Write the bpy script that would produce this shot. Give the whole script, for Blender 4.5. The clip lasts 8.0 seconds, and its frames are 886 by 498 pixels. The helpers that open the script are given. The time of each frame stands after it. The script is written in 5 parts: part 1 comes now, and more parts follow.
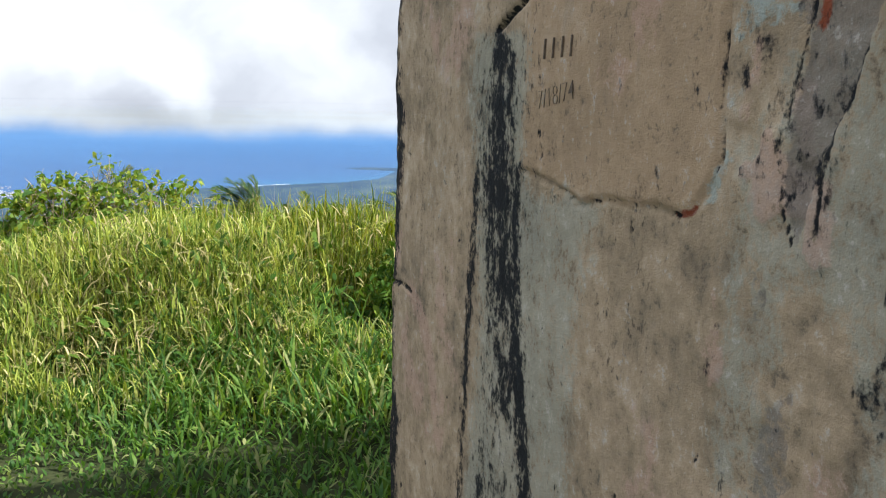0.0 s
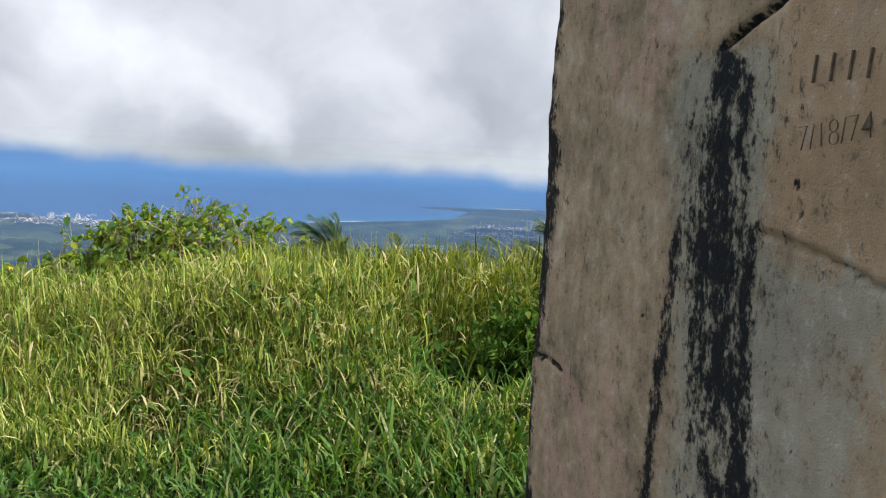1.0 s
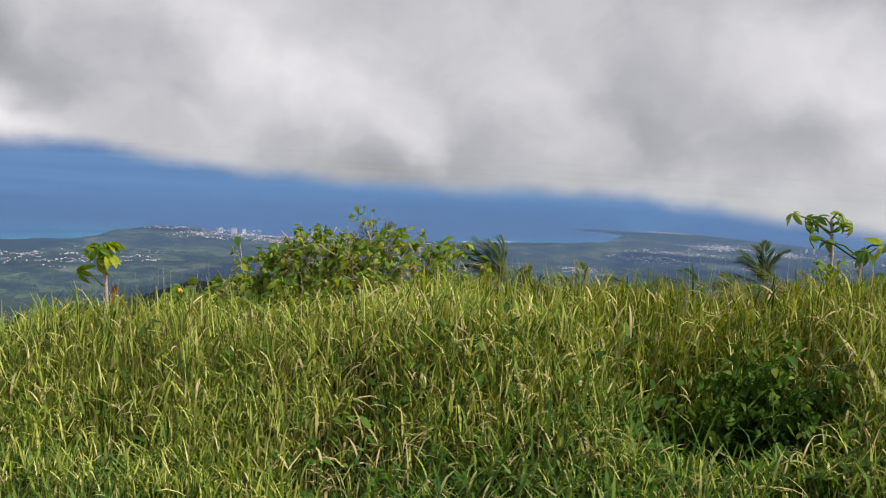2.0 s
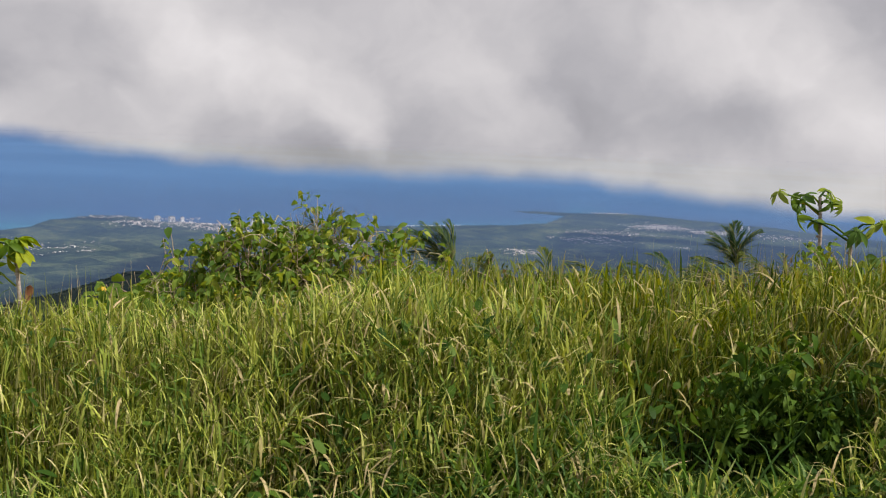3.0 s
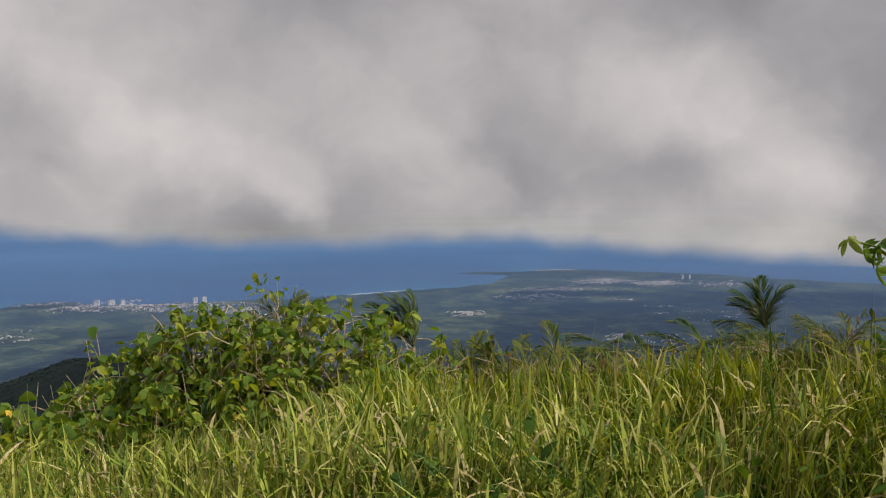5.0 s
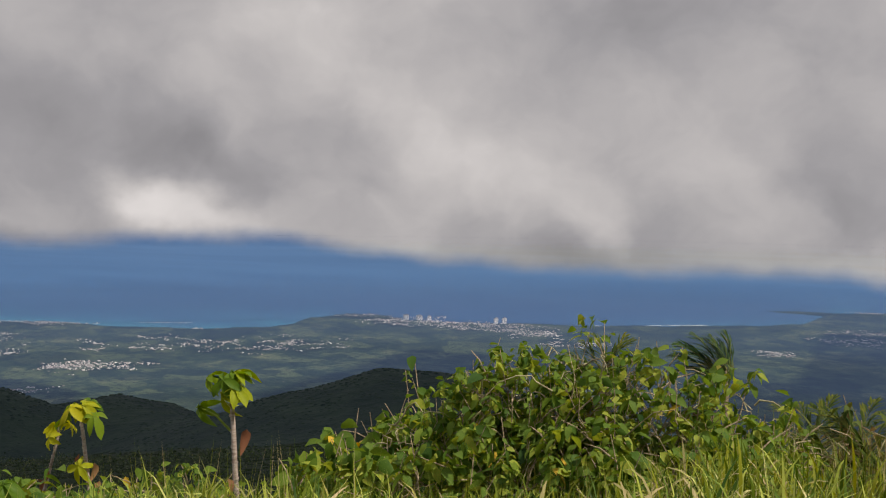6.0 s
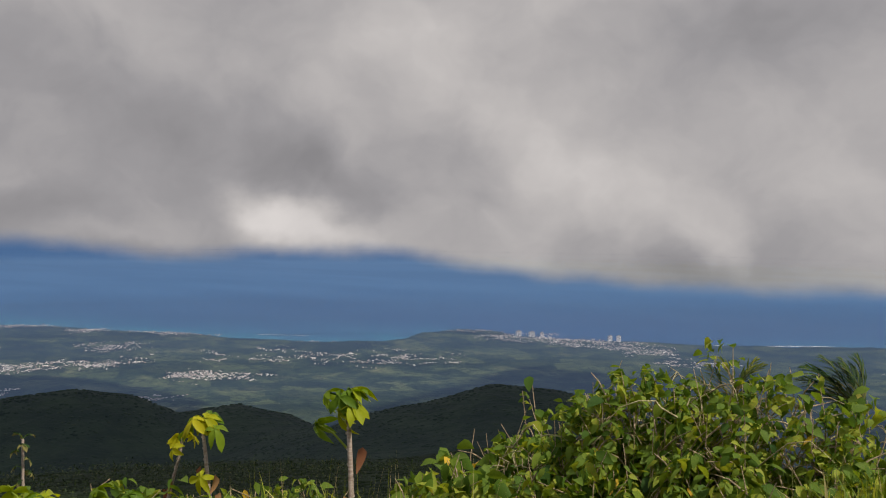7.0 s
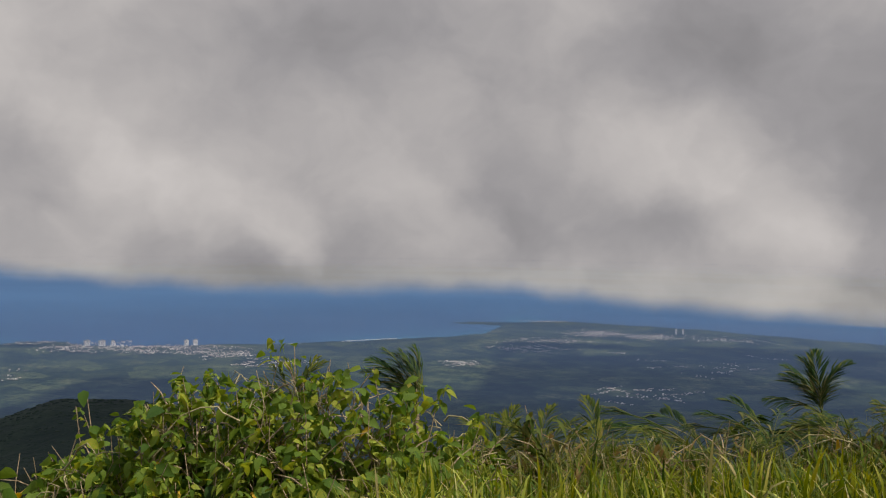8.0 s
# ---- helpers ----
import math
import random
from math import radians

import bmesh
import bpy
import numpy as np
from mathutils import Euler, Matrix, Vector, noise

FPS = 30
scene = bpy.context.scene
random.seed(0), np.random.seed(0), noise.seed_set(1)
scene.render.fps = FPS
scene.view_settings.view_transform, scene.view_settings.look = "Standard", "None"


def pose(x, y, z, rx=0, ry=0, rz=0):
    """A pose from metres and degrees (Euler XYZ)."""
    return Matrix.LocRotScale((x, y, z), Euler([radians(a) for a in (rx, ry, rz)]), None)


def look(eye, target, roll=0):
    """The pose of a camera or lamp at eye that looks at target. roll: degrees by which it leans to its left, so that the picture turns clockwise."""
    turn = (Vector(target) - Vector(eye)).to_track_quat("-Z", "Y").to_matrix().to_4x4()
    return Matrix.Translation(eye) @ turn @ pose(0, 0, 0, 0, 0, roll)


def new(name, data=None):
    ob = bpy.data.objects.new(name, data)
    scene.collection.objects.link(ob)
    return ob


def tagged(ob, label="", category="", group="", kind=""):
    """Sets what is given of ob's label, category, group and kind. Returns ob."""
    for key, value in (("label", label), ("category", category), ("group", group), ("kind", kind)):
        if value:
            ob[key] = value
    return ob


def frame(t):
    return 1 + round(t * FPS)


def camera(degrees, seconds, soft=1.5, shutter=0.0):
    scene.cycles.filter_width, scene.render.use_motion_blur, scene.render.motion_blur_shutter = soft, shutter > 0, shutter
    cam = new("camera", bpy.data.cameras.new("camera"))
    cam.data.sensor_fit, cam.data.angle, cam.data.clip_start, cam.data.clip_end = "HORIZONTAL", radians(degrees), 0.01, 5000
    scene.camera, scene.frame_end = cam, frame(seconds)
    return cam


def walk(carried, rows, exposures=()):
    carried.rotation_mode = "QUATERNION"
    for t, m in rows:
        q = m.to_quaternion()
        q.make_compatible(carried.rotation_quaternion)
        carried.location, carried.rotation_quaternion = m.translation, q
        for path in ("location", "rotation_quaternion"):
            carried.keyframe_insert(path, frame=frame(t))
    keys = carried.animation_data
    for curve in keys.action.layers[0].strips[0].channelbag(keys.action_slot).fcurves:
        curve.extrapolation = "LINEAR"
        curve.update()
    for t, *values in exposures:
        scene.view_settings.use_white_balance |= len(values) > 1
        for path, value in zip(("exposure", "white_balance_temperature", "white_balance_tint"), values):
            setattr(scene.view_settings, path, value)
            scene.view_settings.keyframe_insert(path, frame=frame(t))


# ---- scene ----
cam = camera(50.0, 8.0, soft=1.15)
PATH = [
    (0, (0.076, 0.141, 1.619), (0.033, 2.103, 1.233), 1.6),
    (0.5, (-0.051, 0.319, 1.619), (-0.169, 2.284, 1.266), 2.6),
    (1, (-0.125, 0.568, 1.582), (-0.322, 2.534, 1.275), 3.0),
    (1.5, (-0.269, 0.877, 1.551), (-0.793, 2.783, 1.244), 3.6),
    (1.7, (-0.352, 0.966, 1.545), (-0.875, 2.876, 1.269), 3.3),
    (2.8, (-0.595, 1.559, 1.482), (-1.061, 3.479, 1.171), 2.4),
    (3, (-0.639, 1.602, 1.477), (-1.032, 3.538, 1.169), 2.4),
    (3.5, (-0.685, 1.779, 1.472), (-0.859, 3.757, 1.234), 0.9),
    (4, (-0.79, 1.992, 1.449), (-1.157, 3.95, 1.269), -0.7),
    (4.2, (-0.838, 2.033, 1.447), (-1.185, 3.994, 1.271), -0.7),
    (5.3, (-1.119, 2.662, 1.406), (-1.399, 4.635, 1.235), -0.7),
    (5.5, (-1.18, 2.705, 1.423), (-1.526, 4.667, 1.253), -0.9),
    (6, (-1.246, 2.793, 1.443), (-2.128, 4.584, 1.328), 0.8),
    (6.5, (-1.295, 2.868, 1.443), (-2.479, 4.477, 1.346), 1.1),
    (7, (-1.301, 2.846, 1.449), (-2.391, 4.522, 1.364), 0.8),
    (7.5, (-1.286, 2.895, 1.448), (-1.788, 4.83, 1.374), 0.4),
    (8, (-1.274, 2.94, 1.446), (-1.547, 4.92, 1.377), 0.8),
]
walk(cam, [(t, look(eye, target, roll)) for t, eye, target, roll in PATH],
     exposures=[(0, 1.18, 5850, 6), (0.5, 0.94, 5850, 7), (1.0, 0.76, 5850, 7), (1.5, 0.54, 6050, 9), (3.0, 0.36, 6400, 12), (3.5, 0.27, 6450, 12), (4.0, 0.06, 6500, 12), (5.5, 0.02, 6600, 12), (6.5, -0.06, 6600, 11), (8.0, -0.11, 6650, 11)])

# ---- daylight: a sun to the right of the ruin, blue sky overhead, cloud bank over the sea ----
SUN_EL, SUN_AZ = radians(52), radians(95)      # azimuth clockwise from +y
world = bpy.data.worlds.new("sky")
scene.world = world
world.use_nodes = True
wn = world.node_tree
sky = wn.nodes.new("ShaderNodeTexSky")
sky.sky_type, sky.sun_disc, sky.sun_elevation, sky.sun_rotation = "NISHITA", False, SUN_EL, SUN_AZ
wn.nodes["Background"].inputs["Strength"].default_value = 0.13
wn.links.new(sky.outputs[0], wn.nodes["Background"].inputs["Color"])
sun_data = bpy.data.lights.new("sun", "SUN")
sun_data.energy, sun_data.angle, sun_data.color = 4.6, radians(0.6), (1.0, 0.94, 0.84)
sun = new("sun", sun_data)
SUN_DIR = Vector((math.sin(SUN_AZ) * math.cos(SUN_EL), math.cos(SUN_AZ) * math.cos(SUN_EL), math.sin(SUN_EL)))
sun.matrix_world = look(SUN_DIR * 50, (0, 0, 0))

SEA = -220.0      # sea level below the summit
RNG = np.random.default_rng(7)


# ---- node helpers ----
class Nodes:
    """A short way to write node trees."""

    def __init__(self, name, tree=None):
        if tree:
            self.tree = tree
            return
        self.mat = bpy.data.materials.new(name)
        self.mat.use_nodes = True
        self.tree = self.mat.node_tree
        self.bsdf = self.tree.nodes["Principled BSDF"]
        self.out = self.tree.nodes["Material Output"]

    def node(self, kind, **settings):
        n = self.tree.nodes.new(kind)
        for key, value in settings.items():
            setattr(n, key, value)
        return n

    def put(self, value, socket):
        if hasattr(value, "is_output"):
            self.tree.links.new(value, socket)
        else:
            socket.default_value = value

    def math(self, op, a, b=0.0, clamp=False):
        n = self.node("ShaderNodeMath", operation=op, use_clamp=clamp)
        self.put(a, n.inputs[0])
        self.put(b, n.inputs[1])
        return n.outputs[0]

    def noise(self, scale, detail=4.0, vector=None, rough=0.55, stretch=None):
        n = self.node("ShaderNodeTexNoise")
        n.inputs["Scale"].default_value, n.inputs["Detail"].default_value, n.inputs["Roughness"].default_value = scale, detail, rough
        if vector is None:
            vector = self.coords()
        if stretch:
            m = self.node("ShaderNodeMapping")
            m.inputs["Scale"].default_value = stretch
            self.put(vector, m.inputs["Vector"])
            vector = m.outputs[0]
        self.put(vector, n.inputs["Vector"])
        return n.outputs["Fac"]

    def coords(self):
        return self.node("ShaderNodeTexCoord").outputs["Object"]

    def ramp(self, fac, stops):
        n = self.node("ShaderNodeValToRGB")
        e = n.color_ramp.elements
        while len(e) < len(stops):
            e.new(0.5)
        for el, (p, c) in zip(e, stops):
            el.position, el.color = p, (*c, 1) if len(c) == 3 else c
        self.put(fac, n.inputs[0])
        return n.outputs[0]

    def span(self, v, a, b, lo=0.0, hi=1.0):
        n = self.node("ShaderNodeMapRange", interpolation_type="SMOOTHSTEP")
        self.put(v, n.inputs[0])
        for i, x in enumerate((a, b, lo, hi)):
            n.inputs[1 + i].default_value = x
        return n.outputs[0]

    def mix(self, fac, a, b):
        n = self.node("ShaderNodeMix", data_type="RGBA")
        self.put(fac, n.inputs[0])
        self.put((*a, 1) if isinstance(a, tuple) else a, n.inputs[6])
        self.put((*b, 1) if isinstance(b, tuple) else b, n.inputs[7])
        return n.outputs[2]

    def attribute(self, name):
        return self.node("ShaderNodeAttribute", attribute_name=name).outputs["Fac"]

    def bump(self, height, strength, distance):
        n = self.node("ShaderNodeBump")
        n.inputs["Strength"].default_value, n.inputs["Distance"].default_value = strength, distance
        self.put(height, n.inputs["Height"])
        self.tree.links.new(n.outputs[0], self.bsdf.inputs["Normal"])

    def finish(self, colour, rough=0.8, specular=0.3):
        self.put((*colour, 1) if isinstance(colour, tuple) else colour, self.bsdf.inputs["Base Color"])
        self.put(rough, self.bsdf.inputs["Roughness"])
        self.bsdf.inputs["Specular IOR Level"].default_value = specular
        return self.mat


def leaf_material(name, stops, through_light=0.35, rough=0.5, island=False, mottled=8.0, specular=0.08):
    """A leaf: varies from piece to piece and a little over its own surface; lets some light through."""
    n = Nodes(name)
    which = n.node("ShaderNodeNewGeometry").outputs["Random Per Island"] if island else n.node("ShaderNodeObjectInfo").outputs["Random"]
    shade = n.math("ADD", which, n.math("MULTIPLY", n.math("SUBTRACT", n.noise(mottled, 3), 0.5), 0.35), clamp=True)
    colour = n.ramp(shade, stops)
    n.finish(colour, rough, specular)
    back = n.node("ShaderNodeBsdfTranslucent")
    warm = n.node("ShaderNodeHueSaturation")
    warm.inputs["Hue"].default_value, warm.inputs["Saturation"].default_value, warm.inputs["Value"].default_value = 0.485, 1.1, 1.5
    n.put(colour, warm.inputs["Color"])
    n.put(warm.outputs[0], back.inputs["Color"])
    both = n.node("ShaderNodeMixShader")
    both.inputs[0].default_value = through_light
    n.tree.links.new(n.bsdf.outputs[0], both.inputs[1])
    n.tree.links.new(back.outputs[0], both.inputs[2])
    n.tree.links.new(both.outputs[0], n.out.inputs["Surface"])
    return n.mat


def plain_material(name, a, b, scale=12.0, rough=0.8, bump=0.2, distance=0.01, stretch=None, specular=0.3):
    n = Nodes(name)
    h = n.noise(scale, 6, stretch=stretch)
    col = n.mix(n.span(h, 0.3, 0.7), a, b)
    n.bump(n.noise(scale * 5, 4, stretch=stretch), bump, distance)
    return n.finish(col, rough, specular)


# ---- materials ----
GRASS = leaf_material("grass_blades", [(0.0, (0.030, 0.072, 0.009)), (0.30, (0.132, 0.195, 0.030)), (0.62, (0.295, 0.330, 0.050)),
                                       (0.88, (0.41, 0.43, 0.105)), (1.0, (0.57, 0.50, 0.24))], 0.28, 0.6, island=True, specular=0.10)
CREST_GRASS = leaf_material("crest_grass", [(0.0, (0.026, 0.060, 0.008)), (0.35, (0.085, 0.125, 0.010)), (0.7, (0.175, 0.200, 0.015)), (0.93, (0.26, 0.26, 0.024)), (1.0, (0.40, 0.34, 0.12))], 0.32, 0.45, island=True)
LUSH = leaf_material("lush_grass", [(0.0, (0.026, 0.070, 0.010)), (0.5, (0.070, 0.145, 0.020)), (0.85, (0.135, 0.210, 0.030)), (1.0, (0.28, 0.28, 0.11))], 0.36, 0.55, island=True, specular=0.2)
STEM = leaf_material("grass_stalks", [(0.0, (0.05, 0.085, 0.010)), (0.5, (0.16, 0.185, 0.020)), (0.88, (0.29, 0.28, 0.05)), (1.0, (0.42, 0.36, 0.16))], 0.2, 0.5, island=True)
STRAW = leaf_material("dry_stems", [(0.0, (0.12, 0.15, 0.04)), (0.5, (0.27, 0.23, 0.09)), (1.0, (0.42, 0.33, 0.17))], 0.15, island=True)
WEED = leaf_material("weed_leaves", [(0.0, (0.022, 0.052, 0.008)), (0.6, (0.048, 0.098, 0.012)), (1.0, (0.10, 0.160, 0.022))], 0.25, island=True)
SCRUB_LEAF = leaf_material("scrub_leaf", [(0.0, (0.040, 0.060, 0.018)), (0.5, (0.085, 0.100, 0.028)), (0.8, (0.14, 0.12, 0.045)), (1.0, (0.22, 0.13, 0.07))], 0.25, 0.6)
SHRUB_STOPS = [(0.0, (0.020, 0.055, 0.012)), (0.40, (0.066, 0.126, 0.018)), (0.75, (0.160, 0.225, 0.028)), (0.95, (0.25, 0.31, 0.04)), (1.0, (0.38, 0.31, 0.05))]
YOUNG_LEAF = leaf_material("young_leaf", [(0.0, (0.060, 0.125, 0.020)), (0.6, (0.13, 0.20, 0.03)), (1.0, (0.24, 0.29, 0.05))], 0.4, 0.6, specular=0.15)
SHRUB_LEAF = leaf_material("shrub_leaf", SHRUB_STOPS, 0.4, 0.6, mottled=14, specular=0.15)
SPRIG_LEAF = leaf_material("sprig_leaf", SHRUB_STOPS, 0.4, 0.6, island=True, mottled=14, specular=0.15)
SCRUB_SPRIG = leaf_material("scrub_sprig", [(0.0, (0.026, 0.050, 0.010)), (0.5, (0.060, 0.090, 0.015)), (0.8, (0.12, 0.12, 0.024)), (1.0, (0.20, 0.13, 0.055))], 0.25, 0.65, island=True, specular=0.12)
YELLOW_LEAF = leaf_material("yellow_leaf", [(0.0, (0.46, 0.30, 0.03)), (1.0, (0.62, 0.42, 0.06))], 0.3)
CECROPIA_LEAF = leaf_material("cecropia_leaf", [(0.0, (0.08, 0.15, 0.015)), (0.45, (0.17, 0.24, 0.018)), (0.75, (0.30, 0.33, 0.018)), (1.0, (0.44, 0.40, 0.02))], 0.4, 0.45)
PALM_LEAF = leaf_material("palm_leaf", [(0.0, (0.014, 0.036, 0.012)), (0.55, (0.034, 0.070, 0.018)), (0.85, (0.085, 0.105, 0.025)), (1.0, (0.22, 0.18, 0.07))], 0.25, island=True)
SUNNY_FROND = leaf_material("sunny_frond", [(0.0, (0.026, 0.048, 0.008)), (0.5, (0.075, 0.095, 0.013)), (0.85, (0.15, 0.15, 0.024)), (1.0, (0.22, 0.14, 0.06))], 0.25, island=True)
DRY_LEAF = leaf_material("dry_leaf", [(0.0, (0.13, 0.055, 0.03)), (0.6, (0.22, 0.10, 0.05)), (1.0, (0.34, 0.20, 0.09))], 0.2)
CANOPY = leaf_material("canopy_leaves", [(0.0, (0.010, 0.020, 0.007)), (0.5, (0.024, 0.042, 0.012)), (0.85, (0.050, 0.072, 0.020)), (1.0, (0.10, 0.10, 0.04))], 0.2, 0.6, island=True, specular=0.15)
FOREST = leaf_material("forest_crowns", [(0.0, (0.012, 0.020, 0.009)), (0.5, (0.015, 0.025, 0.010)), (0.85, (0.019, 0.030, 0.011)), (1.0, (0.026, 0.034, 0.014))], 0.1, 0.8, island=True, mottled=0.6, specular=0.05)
BARK = plain_material("shrub_bark", (0.18, 0.13, 0.08), (0.44, 0.34, 0.21), 30, 0.85, 0.4, 0.004, (1, 1, 4))
PALE_BARK = plain_material("pale_bark", (0.26, 0.19, 0.15), (0.46, 0.38, 0.32), 25, 0.8, 0.4, 0.004, (1, 1, 5))
DRY_TWIG = plain_material("dry_twig", (0.20, 0.16, 0.08), (0.46, 0.40, 0.22), 30, 0.8, 0.3, 0.003)
WHITEWASH = plain_material("white_render", (0.78, 0.77, 0.75), (0.90, 0.88, 0.85), 0.08, 0.8, 0.1, 0.02)
CONCRETE = plain_material("grey_concrete", (0.28, 0.27, 0.26), (0.45, 0.43, 0.41), 0.1, 0.85, 0.1, 0.02)
DARK_GLASS = plain_material("dark_window_glass", (0.03, 0.035, 0.045), (0.06, 0.065, 0.075), 0.3, 0.2, 0.02, 0.01, specular=0.5)
SURF = plain_material("surf_foam", (0.60, 0.64, 0.66), (0.85, 0.86, 0.86), 0.05, 0.7, 0.1, 0.02)


def roofs_material():
    n = Nodes("town_walls")
    which = n.node("ShaderNodeNewGeometry").outputs["Random Per Island"]
    return n.finish(n.ramp(which, [(0.0, (0.10, 0.09, 0.08)), (0.35, (0.36, 0.29, 0.25)), (0.65, (0.50, 0.47, 0.44)), (0.9, (0.64, 0.61, 0.58)), (1.0, (0.80, 0.78, 0.75))]), 0.8, 0.2)


TOWN = roofs_material()


def ground_material():
    """Thatch and soil on the summit, forest on the slopes, fields and woods on the coastal plain."""
    n = Nodes("ground_cover")
    xyz = n.node("ShaderNodeSeparateXYZ")
    n.put(n.coords(), xyz.inputs[0])
    height = xyz.outputs["Z"]
    soil = n.mix(n.span(n.noise(9, 5), 0.35, 0.65), (0.022, 0.028, 0.010), (0.042, 0.046, 0.018))
    woods = n.mix(n.span(n.noise(0.05, 8), 0.35, 0.7), (0.011, 0.019, 0.009), (0.018, 0.029, 0.012))
    fields = n.ramp(n.noise(0.016, 12, rough=0.72), [(0.36, (0.010, 0.019, 0.014)), (0.47, (0.022, 0.038, 0.020)), (0.55, (0.050, 0.070, 0.034)), (0.66, (0.13, 0.140, 0.070))])
    parcels = n.node("ShaderNodeTexVoronoi")
    parcels.inputs["Scale"].default_value = 0.026
    n.put(n.coords(), parcels.inputs["Vector"])
    tint = n.node("ShaderNodeSeparateXYZ")
    n.put(parcels.outputs["Color"], tint.inputs[0])
    fields = n.mix(n.span(tint.outputs[0], 0.62, 0.80, 0.0, 0.6), fields, (0.075, 0.095, 0.042))
    fields = n.mix(n.span(tint.outputs[1], 0.55, 0.75, 0.0, 0.6), fields, (0.013, 0.024, 0.014))
    groves = n.noise(0.11, 5, rough=0.65)
    fields = n.mix(n.span(groves, 0.50, 0.62, 0.0, 0.75), fields, (0.010, 0.020, 0.010))
    fields = n.mix(n.span(n.noise(0.21, 3), 0.70, 0.76, 0.0, 0.7), fields, (0.22, 0.19, 0.14))
    low = n.mix(n.span(height, SEA + 34, SEA + 8), woods, fields)
    n.bump(n.noise(0.12, 8), 0.6, 3.0)
    return n.finish(n.mix(n.span(height, -1.2, -4.0), soil, low), 0.95, 0.1)


def sea_material():
    n = Nodes("sea_water")
    shoal = n.attribute("shoal")
    patch = n.noise(0.004, 6, stretch=(1, 2.5, 1))
    deep = n.mix(n.span(n.noise(0.0016, 5, stretch=(1, 3, 1)), 0.35, 0.65), (0.030, 0.086, 0.190), (0.037, 0.099, 0.210))
    col = n.mix(n.math("MULTIPLY", shoal, n.span(patch, 0.3, 0.6, 0.4, 1.0)), deep, (0.040, 0.180, 0.260))
    n.bump(n.noise(0.08, 5), 0.3, 1.0)
    return n.finish(col, 0.6, 0.12)


def gauss(n, u, centre, width):
    d = n.math("DIVIDE", n.math("SUBTRACT", u, centre), width)
    return n.math("POWER", math.e, n.math("MULTIPLY", n.math("MULTIPLY", d, d), -1.0))


CLOUD_FORMS = [
    (-27.6, 4.9, 7.8, 3.1, -36, 0.30), (-18.1, 0.0, 3.4, 2.0, 0, 0.20), (-8.1, 3.1, 3.1, 3.8, 0, 0.08), (-13.8, -1.3, 1.6, 2.2, 0, -0.18), (-18.4, -3.4, 4.5, 1.1, 0, -0.20), (-24.9, -1.4, 3.0, 1.5, 0, -0.14),
    (-3.2, -0.5, 2.2, 3.0, 0, -0.14), (3.7, 4.2, 3.2, 3.0, 0, 0.24), (8.5, 1.9, 3.1, 2.0, -20, 0.22), (12.9, -0.9, 2.9, 2.0, -20, 0.20), (5.4, -0.4, 2.2, 1.3, 0, -0.16), (7.4, 9.7, 6.8, 3.1, 0, -0.22), (16.6, 4.4, 2.7, 6.8, 0, -0.18),
    (16.1, -3.3, 3.4, 1.0, 0, -0.15), (-15.6, 10.6, 7.5, 2.7, 0, -0.12), (0.7, 12.2, 2.0, 1.7, 0, 0.14), (-49.9, 4.0, 8.5, 3.8, -15, -0.24), (-41.0, 2.3, 4.1, 1.7, -30, -0.24), (-43.6, -0.3, 2.2, 1.3, 0, 0.46),
    (-39.6, -1.4, 3.8, 1.0, -6, 0.36), (-60.1, -2.0, 1.4, 0.5, 0, 0.25), (-56.1, -0.1, 5.1, 1.4, 0, -0.22), (-60.8, -0.2, 2.0, 1.7, 0, -0.2), (-51.5, -2.6, 3.4, 0.6, 0, -0.2), (-39.4, 9.9, 8.5, 3.4, 0, 0.12), (-28.8, 0.5, 3.1, 1.0, 0, -0.10)]


